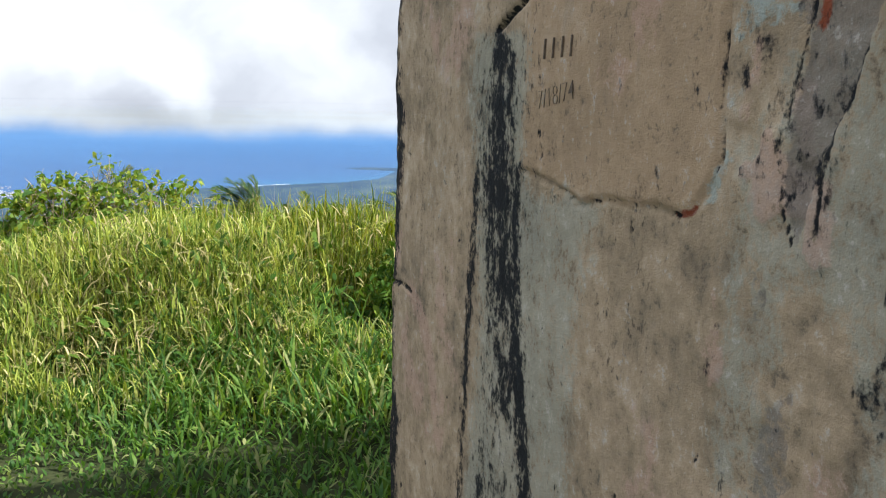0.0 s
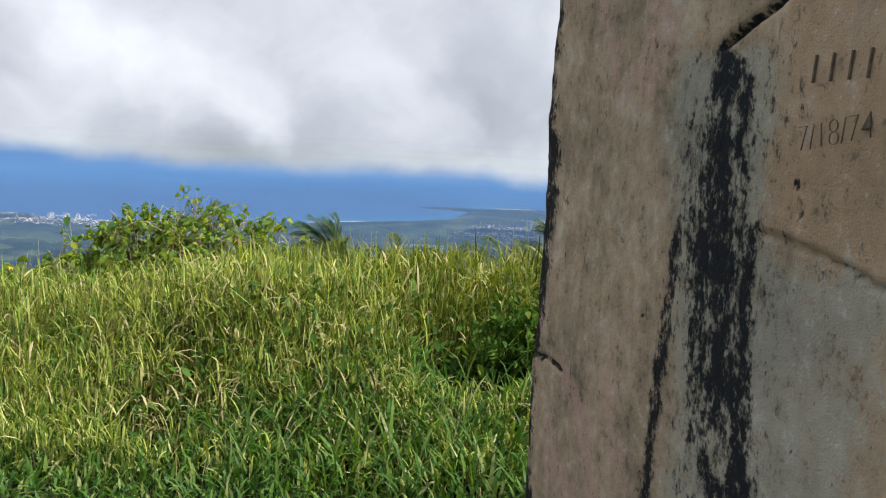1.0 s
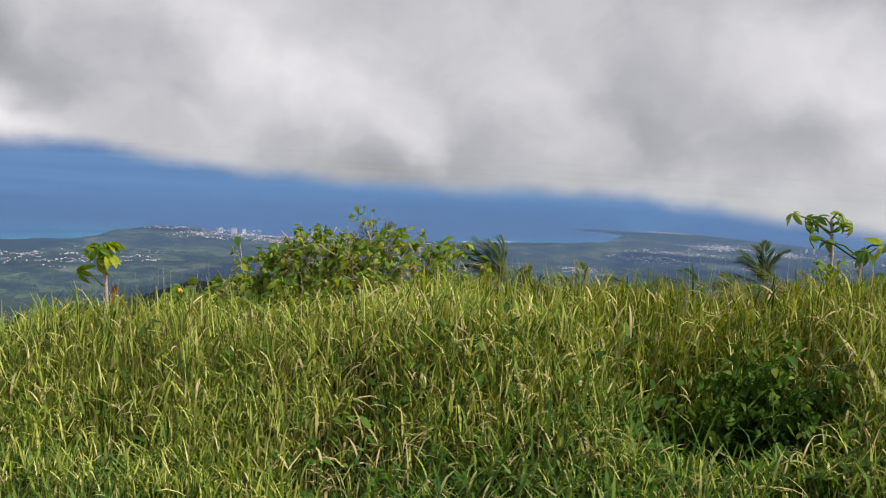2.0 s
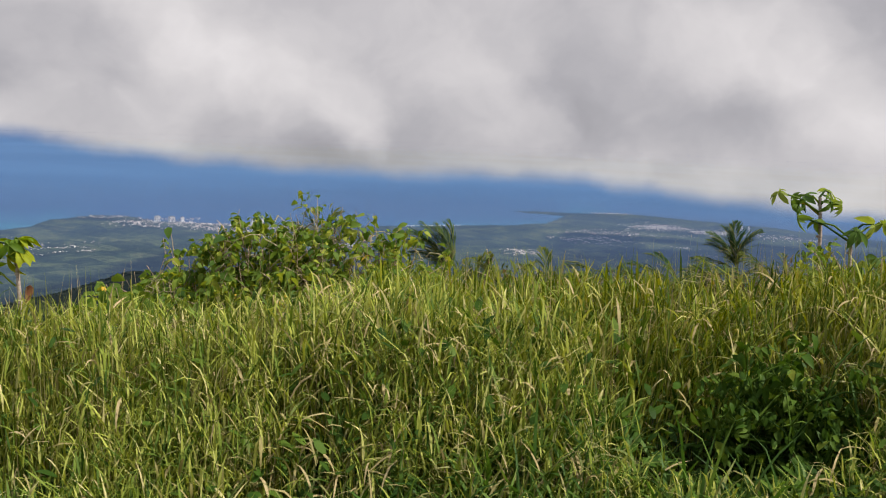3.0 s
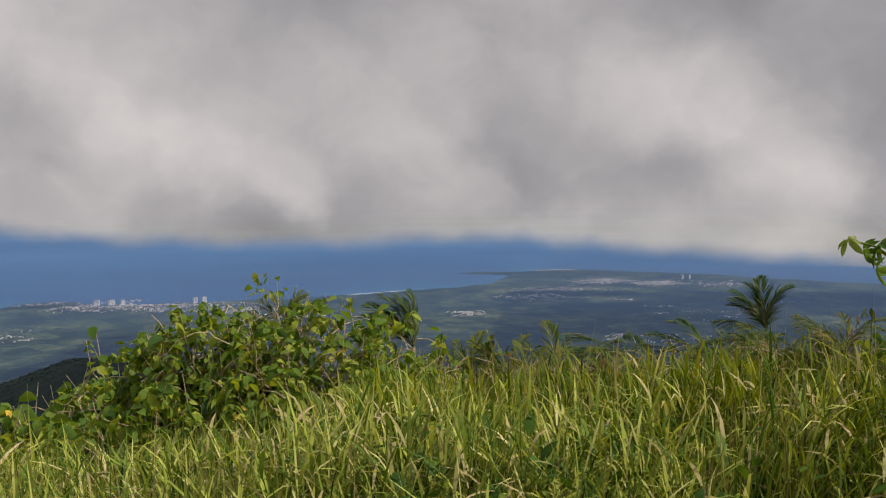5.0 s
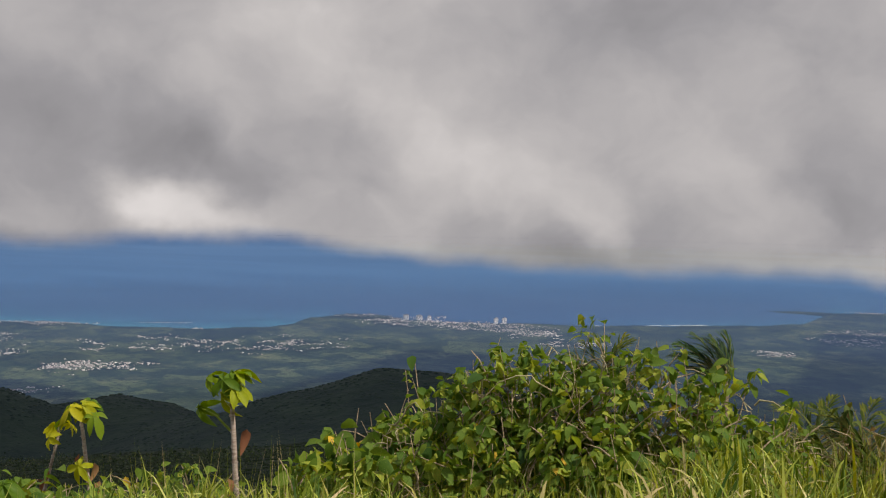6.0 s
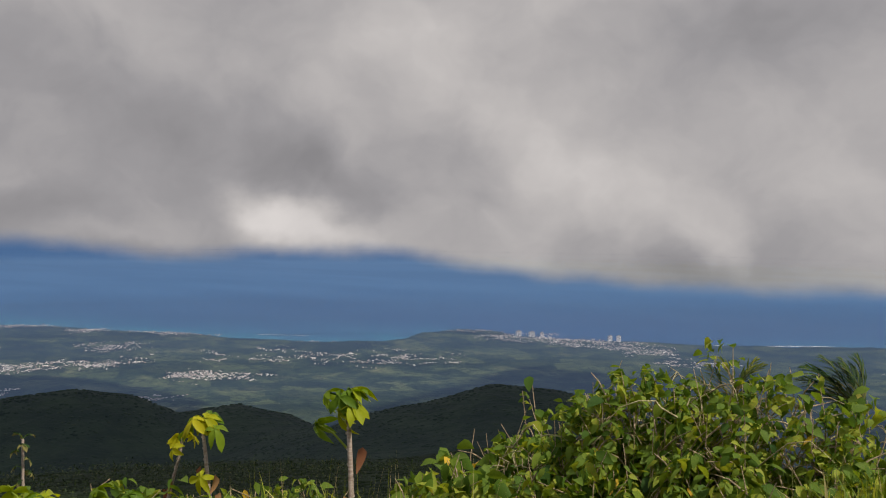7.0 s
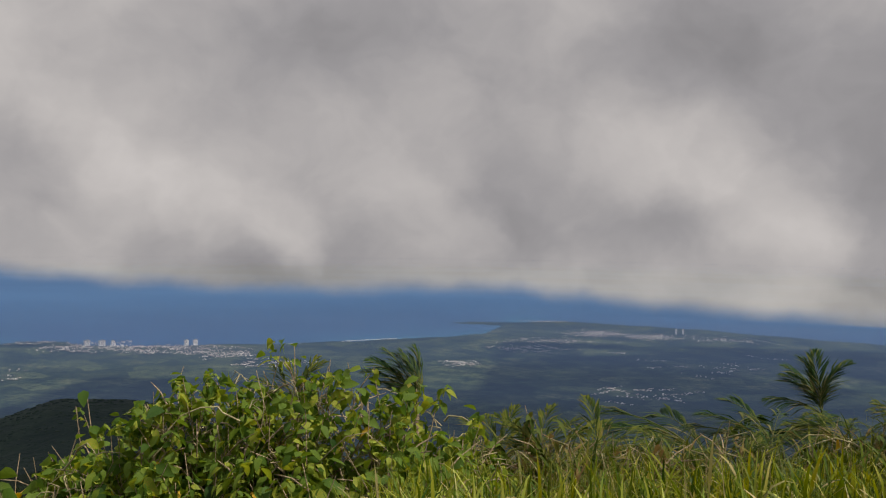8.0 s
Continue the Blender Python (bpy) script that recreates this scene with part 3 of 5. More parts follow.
def wall_marks(k, z):
    """Relief (metres out of the face) and the masks of stains and coats at places on the long face."""
    wob = 0.014 * (fbm(k * 22, z * 22, 41) - 0.5)
    crack = near_line(k + wob, z + wob, CRACK)
    scar = np.minimum(near_line(k + wob, z, SCAR), near_line(k - wob, z, SCAR_2))
    ledge = near_line(k, z + 0.3 * wob, LEDGE)
    corner_crack = near_line(k, z + wob, [(0.0, 1.02), (0.10, 1.03), (0.20, 1.03)])
    line = np.interp(k, [c[0] for c in CRACK[:10]], [c[1] for c in CRACK[:10]])
    upper = smooth(z - line + wob * 2, -0.003, 0.003) * smooth(k, 0.86, 0.90) * smooth(k + wob, 1.502, 1.492)
    patchy = fbm(k * 8, z * 8, 45, 6)
    flakes = smooth(patchy, 0.50, 0.53) * smooth(k, 1.46, 1.54)
    grain = fbm(k * 60, z * 60, 47, 4) - 0.5
    pits = smooth(fbm(k * 34, z * 26, 51, 3), 0.80, 0.86)
    relief = 0.0045 * upper + 0.003 * flakes + 0.003 * grain + 0.010 * (fbm(k * 3, z * 3, 49) - 0.5)
    relief = relief - 0.002 * pits - 0.008 * np.exp(-(crack / 0.0035) ** 2) - 0.004 * np.exp(-(scar / 0.003) ** 2) - 0.014 * np.exp(-(ledge / 0.006) ** 2) - 0.008 * np.exp(-(corner_crack / 0.005) ** 2)
    # mould: a black run below the ledge with paler mottling in it, dark thin runs on both sides
    speck = fbm(k * 40, z * 34, 53, 5)
    drip = fbm(k * 34, z * 3.5, 54, 5)
    heights = [0.1, 0.755, 0.893, 1.03, 1.19, 1.357, 1.49, 1.633, 1.69]
    core = np.abs(k + wob - np.interp(z, heights, [0.79, 0.79, 0.80, 0.83, 0.80, 0.767, 0.753, 0.772, 0.75]))
    core_w = np.interp(z, heights, [0.12, 0.11, 0.10, 0.085, 0.085, 0.10, 0.085, 0.065, 0.03])
    right = np.abs(k + wob - np.interp(z, heights, [1.0, 0.98, 0.935, 0.90, 0.86, 0.85, 0.85, 0.85, 0.85]))
    left = np.abs(k - np.interp(z, heights, [0.60, 0.605, 0.61, 0.62, 0.625, 0.645, 0.66, 0.68, 0.70]))
    below = smooth(z, 1.70, 1.665)
    run = np.clip(smooth(core, 0.20, 0.08) * below, 0, 1)
    pale = smooth(z, 1.33, 1.24) * smooth(fbm(k * 9, z * 5, 66, 4), 0.60, 0.40)
    mould = 0.92 * smooth(core / core_w, 1.6, 0.3) * below * (0.65 + 0.7 * drip) * (1 - 0.62 * pale)
    mould = np.maximum(mould, 0.95 * smooth(right, 0.060, 0.012) * smooth(z, 1.47, 1.40) * (0.6 + 0.8 * drip))
    mould = np.maximum(mould, 0.62 * smooth(left, 0.04, 0.006) * smooth(z, 1.47, 1.37) * (0.45 + drip))
    mould = np.maximum(mould, smooth(np.hypot((k - 0.765) / 0.09, (z - 1.39) / 0.10), 1.2, 0.4) * (0.6 + 0.6 * speck))
    mould = np.maximum(mould, 0.95 * smooth(ledge, 0.011, 0.004))
    mould = np.maximum(mould, 0.75 * smooth(crack, 0.005, 0.001) * smooth(fbm(k * 16, z * 16, 55), 0.34, 0.5) * smooth(k, 0.95, 1.1))
    mould = np.maximum(mould, 0.85 * smooth(scar, 0.006, 0.0015) * smooth(fbm(k * 12, z * 12, 56), 0.35, 0.5))
    mould = np.maximum(mould, 0.85 * smooth(corner_crack, 0.010, 0.003))
    mould = np.maximum(mould, 0.5 * flakes * smooth(fbm(k * 26, z * 26, 58, 4), 0.52, 0.62))
    mould = np.maximum(mould, smooth(k + 0.16 * (fbm(k * 2, z * 9, 57) - 0.5), 0.13, 0.03))
    mould = np.maximum(mould, 0.62 * pits)
    mould = np.maximum(mould, 0.22 * smooth(fbm(k * 9, z * 5, 60, 5), 0.58, 0.74))
    mould = np.maximum(mould, 0.42 * run * smooth(drip, 0.3, 0.6))
    grey = np.clip(run + 0.9 * smooth(np.abs(k - 1.02), 0.20, 0.05) * smooth(z, 1.43, 1.36) + 0.9 * smooth(fbm(k * 2.6, z * 1.8, 59), 0.48, 0.64) * (1 - 0.8 * upper) * (0.35 + 0.65 * smooth(k, 0.5, 0.75)) + 0.8 * smooth(k, 1.48, 1.56) * smooth(fbm(k * 7, z * 4, 64), 0.38, 0.55), 0, 1)
    pink = 0.8 * smooth(fbm(k * 2.5, z * 2.2, 61) + 0.10 * smooth(k, 0.7, 0.4), 0.52, 0.66) * smooth(fbm(k * 14, z * 9, 62), 0.40, 0.62)
    pink = np.maximum(pink, smooth(near_line(k, z + 2 * wob, [(0.20, 1.03), (0.288, 0.985), (0.36, 0.92), (0.40, 0.82)]), 0.06, 0.01))
    pink = np.maximum(pink, flakes * smooth(fbm(k * 9, z * 5, 63), 0.48, 0.6))
    pink = np.maximum(pink, 0.8 * smooth(near_line(k, z, [(1.635, 1.60), (1.645, 1.55), (1.675, 1.45)]), 0.022, 0.008))
    teal = 0.7 * smooth(fbm(k * 16, z * 16, 65), 0.60, 0.70) * smooth(k, 1.48, 1.54) * smooth(z, 1.35, 1.45)
    teal = np.maximum(teal, 0.8 * smooth(near_line(k + wob, z + wob, [(1.509, 1.510), (1.492, 1.485), (1.482, 1.459)]), 0.018, 0.005))
    in_scar = np.interp(z, [1.42, 1.49, 1.56, 1.62, 1.70, 1.80], [1.643, 1.614, 1.613, 1.623, 1.639, 1.646])
    out_scar = np.interp(z, [1.42, 1.56, 1.59, 1.64, 1.70, 1.80], [1.650, 1.686, 1.706, 1.722, 1.740, 1.745])
    bare = smooth(k - in_scar + wob, 0.006, 0.012) * smooth(out_scar - k + wob, -0.003, 0.003) * smooth(z + 3 * wob, 1.40, 1.50)
    bare = np.maximum(bare, 0.6 * smooth(fbm(k * 11, z * 8, 68, 6), 0.60, 0.66) * smooth(k, 1.46, 1.56))
    relief = relief - 0.006 * bare * (0.6 + 0.8 * fbm(k * 45, z * 45, 69, 4))
    mould = np.maximum(mould, 0.30 * bare * smooth(fbm(k * 55, z * 55, 70, 3), 0.45, 0.6))
    rust = smooth(near_line(k, z, [(1.402, 1.426), (1.441, 1.431), (1.453, 1.442)]), 0.006, 0.002)
    rust = np.maximum(rust, smooth(near_line(k + wob, z, [(1.655, 1.70), (1.651, 1.67)]), 0.010, 0.004))
    return relief, dict(mould=mould, grey=grey, pink=pink, teal=teal, rust=rust, upper=upper, bare=bare)


def plaster_material():
    """Limewashed plaster, worn through in layers: each stain's mask is broken up by fine grain, so that its rim is ragged."""
    n = Nodes("old_plaster")

    def spread(v, low=0.32, high=0.68):
        m = n.node("ShaderNodeMapRange")
        n.put(v, m.inputs[0])
        m.inputs[1].default_value, m.inputs[2].default_value = low, high
        return m.outputs[0]

    grit = spread(n.noise(320, 3))
    fine = spread(n.noise(95, 7, rough=0.68))
    mid = spread(n.noise(22, 8, rough=0.66))
    broad = spread(n.noise(4.5, 6, rough=0.6))
    runs = spread(n.noise(6, 8, stretch=(4, 4, 0.8), rough=0.64))
    blotch = spread(n.noise(34, 8, stretch=(1.3, 1.3, 0.75), rough=0.7))
    grain = n.math("ADD", n.math("MULTIPLY", fine, 0.5), n.math("MULTIPLY", mid, 0.5))

    def ragged(name, amount=1.1, low=0.30, high=0.75):
        return n.span(n.math("ADD", n.attribute(name), n.math("MULTIPLY", n.math("SUBTRACT", grain, 0.5), amount)), low, high)

    mixed = n.math("ADD", n.math("ADD", n.math("MULTIPLY", mid, 0.38), n.math("MULTIPLY", runs, 0.14)), n.math("MULTIPLY", broad, 0.48))
    base = n.ramp(mixed, [(0.18, (0.172, 0.132, 0.086)), (0.42, (0.276, 0.206, 0.128)), (0.60, (0.355, 0.262, 0.164)), (0.85, (0.47, 0.375, 0.262))])
    base = n.mix(n.math("MULTIPLY", n.attribute("upper"), 0.55), base, (0.350, 0.235, 0.135))
    base = n.mix(n.math("MULTIPLY", ragged("grey", 1.6, 0.30, 1.0), 0.60), base, (0.262, 0.268, 0.210))
    base = n.mix(n.math("MULTIPLY", ragged("pink", 1.5, 0.3, 0.9), 0.5), base, (0.42, 0.262, 0.198))
    base = n.mix(n.math("MULTIPLY", ragged("teal", 1.5, 0.35, 0.9), 0.5), base, (0.27, 0.385, 0.375))
    base = n.mix(n.math("MULTIPLY", ragged("bare", 1.2, 0.3, 0.7), 0.75), base, n.mix(mid, (0.105, 0.092, 0.075), (0.20, 0.165, 0.135)))
    base = n.mix(ragged("rust", 1.2, 0.4, 0.8), base, (0.20, 0.055, 0.025))
    base = n.mix(n.math("MULTIPLY", n.span(grain, 0.66, 0.84), 0.45), base, (0.50, 0.45, 0.37))
    base = n.mix(n.math("MULTIPLY", n.span(grain, 0.36, 0.14), 0.6), base, (0.075, 0.064, 0.048))
    base = n.mix(n.math("MULTIPLY", n.span(runs, 0.72, 0.98), 0.2), base, (0.110, 0.108, 0.088))
    black = n.span(n.math("ADD", n.attribute("mould"), n.math("MULTIPLY", n.math("SUBTRACT", n.math("ADD", n.math("MULTIPLY", blotch, 0.65), n.math("MULTIPLY", fine, 0.35)), 0.5), 1.5)), 0.30, 0.85)
    base = n.mix(n.math("MULTIPLY", black, 0.98), base, (0.007, 0.008, 0.010))
    n.bump(n.math("ADD", n.math("MULTIPLY", mid, 0.35), n.math("ADD", n.math("MULTIPLY", fine, 0.45), n.math("MULTIPLY", grit, 0.2))), 0.6, 0.004)
    return n.finish(base, 0.95, 0.15)


def build_ruin():
    ks = np.concatenate([np.arange(4.2, 2.15, -0.1), np.arange(2.1, 0.06, -0.007)])
    face = CORNER + ks[:, None] * ALONG
    normal = np.repeat([-INWARD], len(ks), 0)
    turn = np.radians(np.linspace(0, 90, 9))
    radius = 0.045
    hub = CORNER + radius * (ALONG + INWARD)
    round_n = np.array([-math.cos(a) * INWARD - math.sin(a) * ALONG for a in turn])
    round_p = hub + radius * round_n
    side = np.concatenate([np.arange(0.08, 0.5, 0.03), np.arange(0.6, 3.3, 0.3)])
    end = CORNER + side[:, None] * INWARD
    far = CORNER + 3.3 * INWARD + np.linspace(0.0, 4.2, 8)[:, None] * ALONG
    back = CORNER + 4.2 * ALONG + np.linspace(3.0, 0.4, 6)[:, None] * INWARD
    plan = np.vstack([face, round_p, end, far, back])
    norms = np.vstack([normal, round_n, np.repeat([-ALONG], len(end), 0), np.repeat([INWARD], len(far), 0), np.repeat([ALONG], len(back), 0)])
    kk = (plan - CORNER) @ ALONG
    dd = (plan - CORNER) @ INWARD
    zs = np.concatenate([np.arange(-0.4, 0.25, 0.05), np.arange(0.25, 1.88, 0.007), np.linspace(1.9, HIGH, 20)])
    K, Z = np.meshgrid(kk - 1.0 * np.maximum(dd, 0) * (kk < 0.06), zs, indexing="xy")
    relief, masks = wall_marks(K, Z)
    chips = 0.02 * (fbm(K * 0 + Z * 9, Z * 0 + 3.3, 67, 4) - 0.5) * smooth(np.abs(K), 0.12, 0.0)
    offset = relief + chips
    verts = np.stack([plan[None, :, 0] + norms[None, :, 0] * offset, plan[None, :, 1] + norms[None, :, 1] * offset, Z], -1).reshape(-1, 3)
    m = len(plan)
    i, j = np.meshgrid(np.arange(len(zs) - 1), np.arange(m), indexing="ij")
    quads = np.stack([i * m + j, i * m + (j + 1) % m, (i + 1) * m + (j + 1) % m, (i + 1) * m + j], -1).reshape(-1, 4)
    mid = len(verts)
    verts = np.vstack([verts, [[*plan.mean(0), HIGH + 0.05]]])
    last = (len(zs) - 1) * m
    cap = np.stack([last + np.arange(m), last + (np.arange(m) + 1) % m, np.full(m, mid)], -1)
    me = mesh_from("wall_ruin", verts, [quads[:, ::-1], cap[:, ::-1]], plaster_material(), True)
    for key, mask in masks.items():
        attr = me.attributes.new(key, "FLOAT", "POINT")
        attr.data.foreach_set("value", np.append(mask.ravel(), 0).astype(np.float32))
    return tagged(new("wall_ruin", me), "weathered plaster wall with black mould run and cracks", "wall", kind="structure")


ruin = build_ruin()


# ---- plants ----
def blade_mesh(name, base, heading, length, lean, bend, width, material, segments=5, broad=0.35):
    """Grass blades: strips that taper to a point, leaning and curving over. All arguments but the last are arrays, one value a blade."""
    count = len(length)
    steps = segments
    s = np.linspace(0, 1, steps)
    angle = lean[:, None] + bend[:, None] * s[None, :] ** 1.4
    ds = length[:, None] / (steps - 1)
    out = np.concatenate([np.zeros((count, 1)), np.cumsum(np.sin(angle[:, :-1]) * ds, 1)], 1)
    up = np.concatenate([np.zeros((count, 1)), np.cumsum(np.cos(angle[:, :-1]) * ds, 1)], 1)
    dx, dy = np.cos(heading)[:, None], np.sin(heading)[:, None]
    mid = np.stack([base[:, 0:1] + dx * out, base[:, 1:2] + dy * out, base[:, 2:3] + up], -1)
    twist = RNG.uniform(-0.7, 0.7, count)[:, None] * s[None, :]
    w = 0.5 * width[:, None] * np.minimum(1, 0.35 + s / broad * 0.65)[None, :] * (1 - s[None, :] ** 2.2)
    side = np.stack([-dy * np.cos(twist), dx * np.cos(twist), np.sin(twist)], -1)
    left, right = mid + side * w[..., None], mid - side * w[..., None]
    body = np.stack([left[:, :-1], right[:, :-1]], 2).reshape(count, -1, 3)
    verts = np.concatenate([body, mid[:, -1:]], 1)
    per = verts.shape[1]
    first = (np.arange(count) * per)[:, None]
    quads = np.concatenate([first + np.array([[2 * i, 2 * i + 1, 2 * i + 3, 2 * i + 2]]) for i in range(steps - 2)], 0)
    tips = first + np.array([[2 * (steps - 2), 2 * (steps - 2) + 1, per - 1]])
    return mesh_from(name, verts.reshape(-1, 3), [quads, tips], material)


def scatter(count, x0, x1, y0, y1, clump=0.5, seed=0, grain=2.0, rag=0.8):
    """Random places, gathered into tufts."""
    x, y = RNG.uniform(x0, x1, count * 2), RNG.uniform(y0, y1, count * 2)
    keep = RNG.uniform(0, 1, count * 2) < (1 - clump) + clump * smooth(fbm(x * grain, y * grain, seed, 3), 0.35, 0.65)
    rim = np.minimum(np.minimum(x - x0, x1 - x), 1.6 * np.minimum(y - y0 + 0.25, y1 - y)) + 1.2 * (fbm(x * 0.8, y * 0.8, seed + 200, 4) - 0.5)
    keep &= rim > RNG.uniform(0, rag, count * 2)
    x, y = x[keep][:count], y[keep][:count]
    return x, y


def outside_ruin(x, y, margin=0.04):
    k = (x - CORNER[0]) * ALONG[0] + (y - CORNER[1]) * ALONG[1]
    d = (x - CORNER[0]) * INWARD[0] + (y - CORNER[1]) * INWARD[1]
    return ~((k > -margin) & (d > -margin) & (k < 4.3) & (d < 3.4))


def stuff(name, mesh, label, category):
    return tagged(new(name, mesh), label, category, kind="stuff")


def tall_height(x, y):
    """Height of the tall grass over the ground: it begins some four metres ahead, stands highest on the crest and thins out beyond it and to the left."""
    rise = smooth(y + 0.35 * (fbm(x * 1.3, y * 0 + 2.0, 71) - 0.5), 3.80, 4.75)
    tall = 0.16 + (0.50 + 0.22 * (fbm(x * 1.1, y * 1.1, 73) - 0.5)) * rise
    tall = tall * (1 - (0.28 + 0.25 * smooth(x, -1.5, -2.1)) * smooth(y, 5.5, 6.2)) * (1 - 0.26 * smooth(x, -1.5, -2.1) * smooth(y, 4.5, 5.2)) * (1 - 0.30 * smooth(x, -2.9, -4.2)) * (1 - 0.55 * smooth(x, -2.9, -3.4) * smooth(y, 5.2, 5.7))
    hollow = np.exp(-((x + 0.28) / 0.36) ** 2 - ((y - 4.60) / 0.30) ** 2)
    return tall * (1 - 0.80 * hollow)


def out_of_hollow(x, y):
    """Few blades grow in the shaded hollow and among the low plants on the slope, where other leaves have taken over."""
    deep = np.exp(-((x + 0.28) / 0.36) ** 2 - ((y - 4.60) / 0.30) ** 2)
    keep = RNG.uniform(0, 1, len(x)) > np.maximum(np.maximum(0.97 * smooth(deep, 0.15, 0.45), 0.6 * smooth(x, -1.6, -2.1) * smooth(y, 4.9, 5.3)), 0.97 * smooth(x - 0.3 * (y - 5.5), -2.5, -3.0) * smooth(y, 4.9, 5.4))
    return x[keep], y[keep]


# tall grass: narrow leaves at all heights of the stems
x, y = scatter(122000, -7.2, 3.4, 3.80, 6.45, 0.9, 75, 3.2)
x, y = out_of_hollow(x, y)
n_ = len(x)
h = tall_height(x, y)
up = RNG.uniform(0.0, 1.0, n_) ** 0.55
crest = y + 0.5 * (fbm(x * 2, y * 2, 70) - 0.5) + RNG.uniform(-0.3, 0.3, n_) > 5.1
for here, material, label in ((~crest, GRASS, "tall green and yellowing grass on the summit"), (crest, CREST_GRASS, "fresh green grass along the crest")):
    m_ = int(here.sum())
    stuff("tall_grass", blade_mesh("tall_grass", np.stack([x, y, terrain(x, y) + h * up * 0.9], -1)[here], RNG.uniform(0, 6.283, m_), RNG.uniform(0.06, 0.20, m_) * (0.55 + 0.7 * h[here]), RNG.uniform(0.0, 1.0, m_),
          RNG.uniform(0.0, 1.9, m_), RNG.uniform(0.0035, 0.0115, m_), material, 4), label, "grass")
# long leaves that stand up out of it
x, y = scatter(9000, -7.2, 3.4, 3.68, 5.5, 0.6, 76, 1.6)
x, y = out_of_hollow(x, y)
n_ = len(x)
h = tall_height(x, y)
stuff("tall_grass", blade_mesh("tall_grass", np.stack([x, y, terrain(x, y) + h * RNG.uniform(0.1, 0.55, n_)], -1), RNG.uniform(0, 6.283, n_), h * RNG.uniform(0.35, 0.65, n_), RNG.uniform(0.0, 0.35, n_),
      RNG.uniform(0.1, 1.9, n_), RNG.uniform(0.006, 0.015, n_), GRASS, 7), "long arching grass leaves on the summit", "grass")
# upright stalks, green and dry
for count, material, seed, low, label in ((24000, STEM, 77, 0.7, "thin upright green grass stalks"), (5500, STRAW, 74, 0.6, "dry straw-coloured grass stems among green blades")):
    x, y = scatter(count, -7.2, 3.4, 3.72, 6.35, 0.5, seed)
    x, y = out_of_hollow(x, y)
    n_ = len(x)
    h = tall_height(x, y)
    stuff("grass_stems", blade_mesh("grass_stems", np.stack([x, y, terrain(x, y)], -1), RNG.uniform(0, 6.283, n_), h * RNG.uniform(low, 1.26, n_), RNG.uniform(0.0, 0.20, n_),
          RNG.uniform(-0.1, 0.4, n_), RNG.uniform(0.0028, 0.0062, n_), material), label, "grass")
# withered leaves bent over among the green ones
x, y = scatter(9000, -7.2, 3.4, 4.0, 5.6, 0.7, 78, 1.4)
x, y = out_of_hollow(x, y)
n_ = len(x)
h = tall_height(x, y)
stuff("dry_grass", blade_mesh("dry_grass", np.stack([x, y, terrain(x, y) + h * RNG.uniform(0.3, 0.95, n_)], -1), RNG.uniform(0, 6.283, n_), RNG.uniform(0.06, 0.18, n_), RNG.uniform(0.2, 1.6, n_),
      RNG.uniform(0.5, 2.6, n_), RNG.uniform(0.006, 0.014, n_), STRAW), "withered curling grass leaves", "grass")
# short lush grass in front, around the ruin and on the way
x, y = scatter(56000, -4.8, 2.2, 0.8, 5.2, 0.4, 79, 3.0)
wx, wy = scatter(26000, -7.5, 7.5, -6.0, 6.5, 0.5, 80, 1.2, 2.5)
x, y = np.append(x, wx), np.append(y, wy)
keep = outside_ruin(x, y)
x, y = out_of_hollow(x[keep], y[keep])
n_ = len(x)
lush = (0.10 + 0.22 * smooth(y, 3.3, 4.2)) * (0.5 + 1.0 * fbm(x * 2.2, y * 2.2, 81)) * (0.45 + 0.55 * smooth(x + 0.3 * (y - 3.6), -1.5, -0.8))
stuff("short_grass", blade_mesh("short_grass", np.stack([x, y, terrain(x, y) + lush * RNG.uniform(0, 0.6, n_)], -1), RNG.uniform(0, 6.283, n_), lush * RNG.uniform(0.4, 1.0, n_), RNG.uniform(0.1, 1.1, n_),
      RNG.uniform(0.3, 1.9, n_), RNG.uniform(0.008, 0.018, n_), LUSH, 4, 0.3), "short lush green grass at the foot of the ruin", "grass")
# grass on the falling slope behind the crest
x, y = scatter(12000, -9.0, 4.0, 6.3, 10.0, 0.5, 83)
n_ = len(x)
h = 0.34 * RNG.uniform(0.5, 1.1, n_)
stuff("slope_grass", blade_mesh("slope_grass", np.stack([x, y, terrain(x, y)], -1), RNG.uniform(0, 6.283, n_), h, RNG.uniform(0.0, 0.5, n_),
      RNG.uniform(0.2, 1.4, n_), RNG.uniform(0.008, 0.016, n_), CREST_GRASS), "tall grass on the slope below the crest", "grass")


# arching ferny growth that closes the edge of the slope
x, y = scatter(16000, -1.75, 0.7, 6.25, 7.5, 0.6, 84, 2.4, 0.3)
n_ = len(x)
crown = np.interp(x, [-1.7, -1.0, -0.5, 0.0, 0.6], [0.44, 0.38, 0.42, 0.52, 0.66]) + 0.22 * (fbm(x * 3.5, y * 2, 87) - 0.5)
z0 = terrain(x, y)
stuff("fern_tangle", blade_mesh("fern_tangle", np.stack([x, y, z0 + (crown - z0) * RNG.uniform(0.35, 0.9, n_)], -1), RNG.uniform(0, 6.283, n_), RNG.uniform(0.10, 0.30, n_), RNG.uniform(0.2, 1.2, n_),
      RNG.uniform(0.6, 2.2, n_), RNG.uniform(0.007, 0.020, n_), SUNNY_FROND, 5), "tangled yellow-green ferny growth at the edge of the slope", "fern")


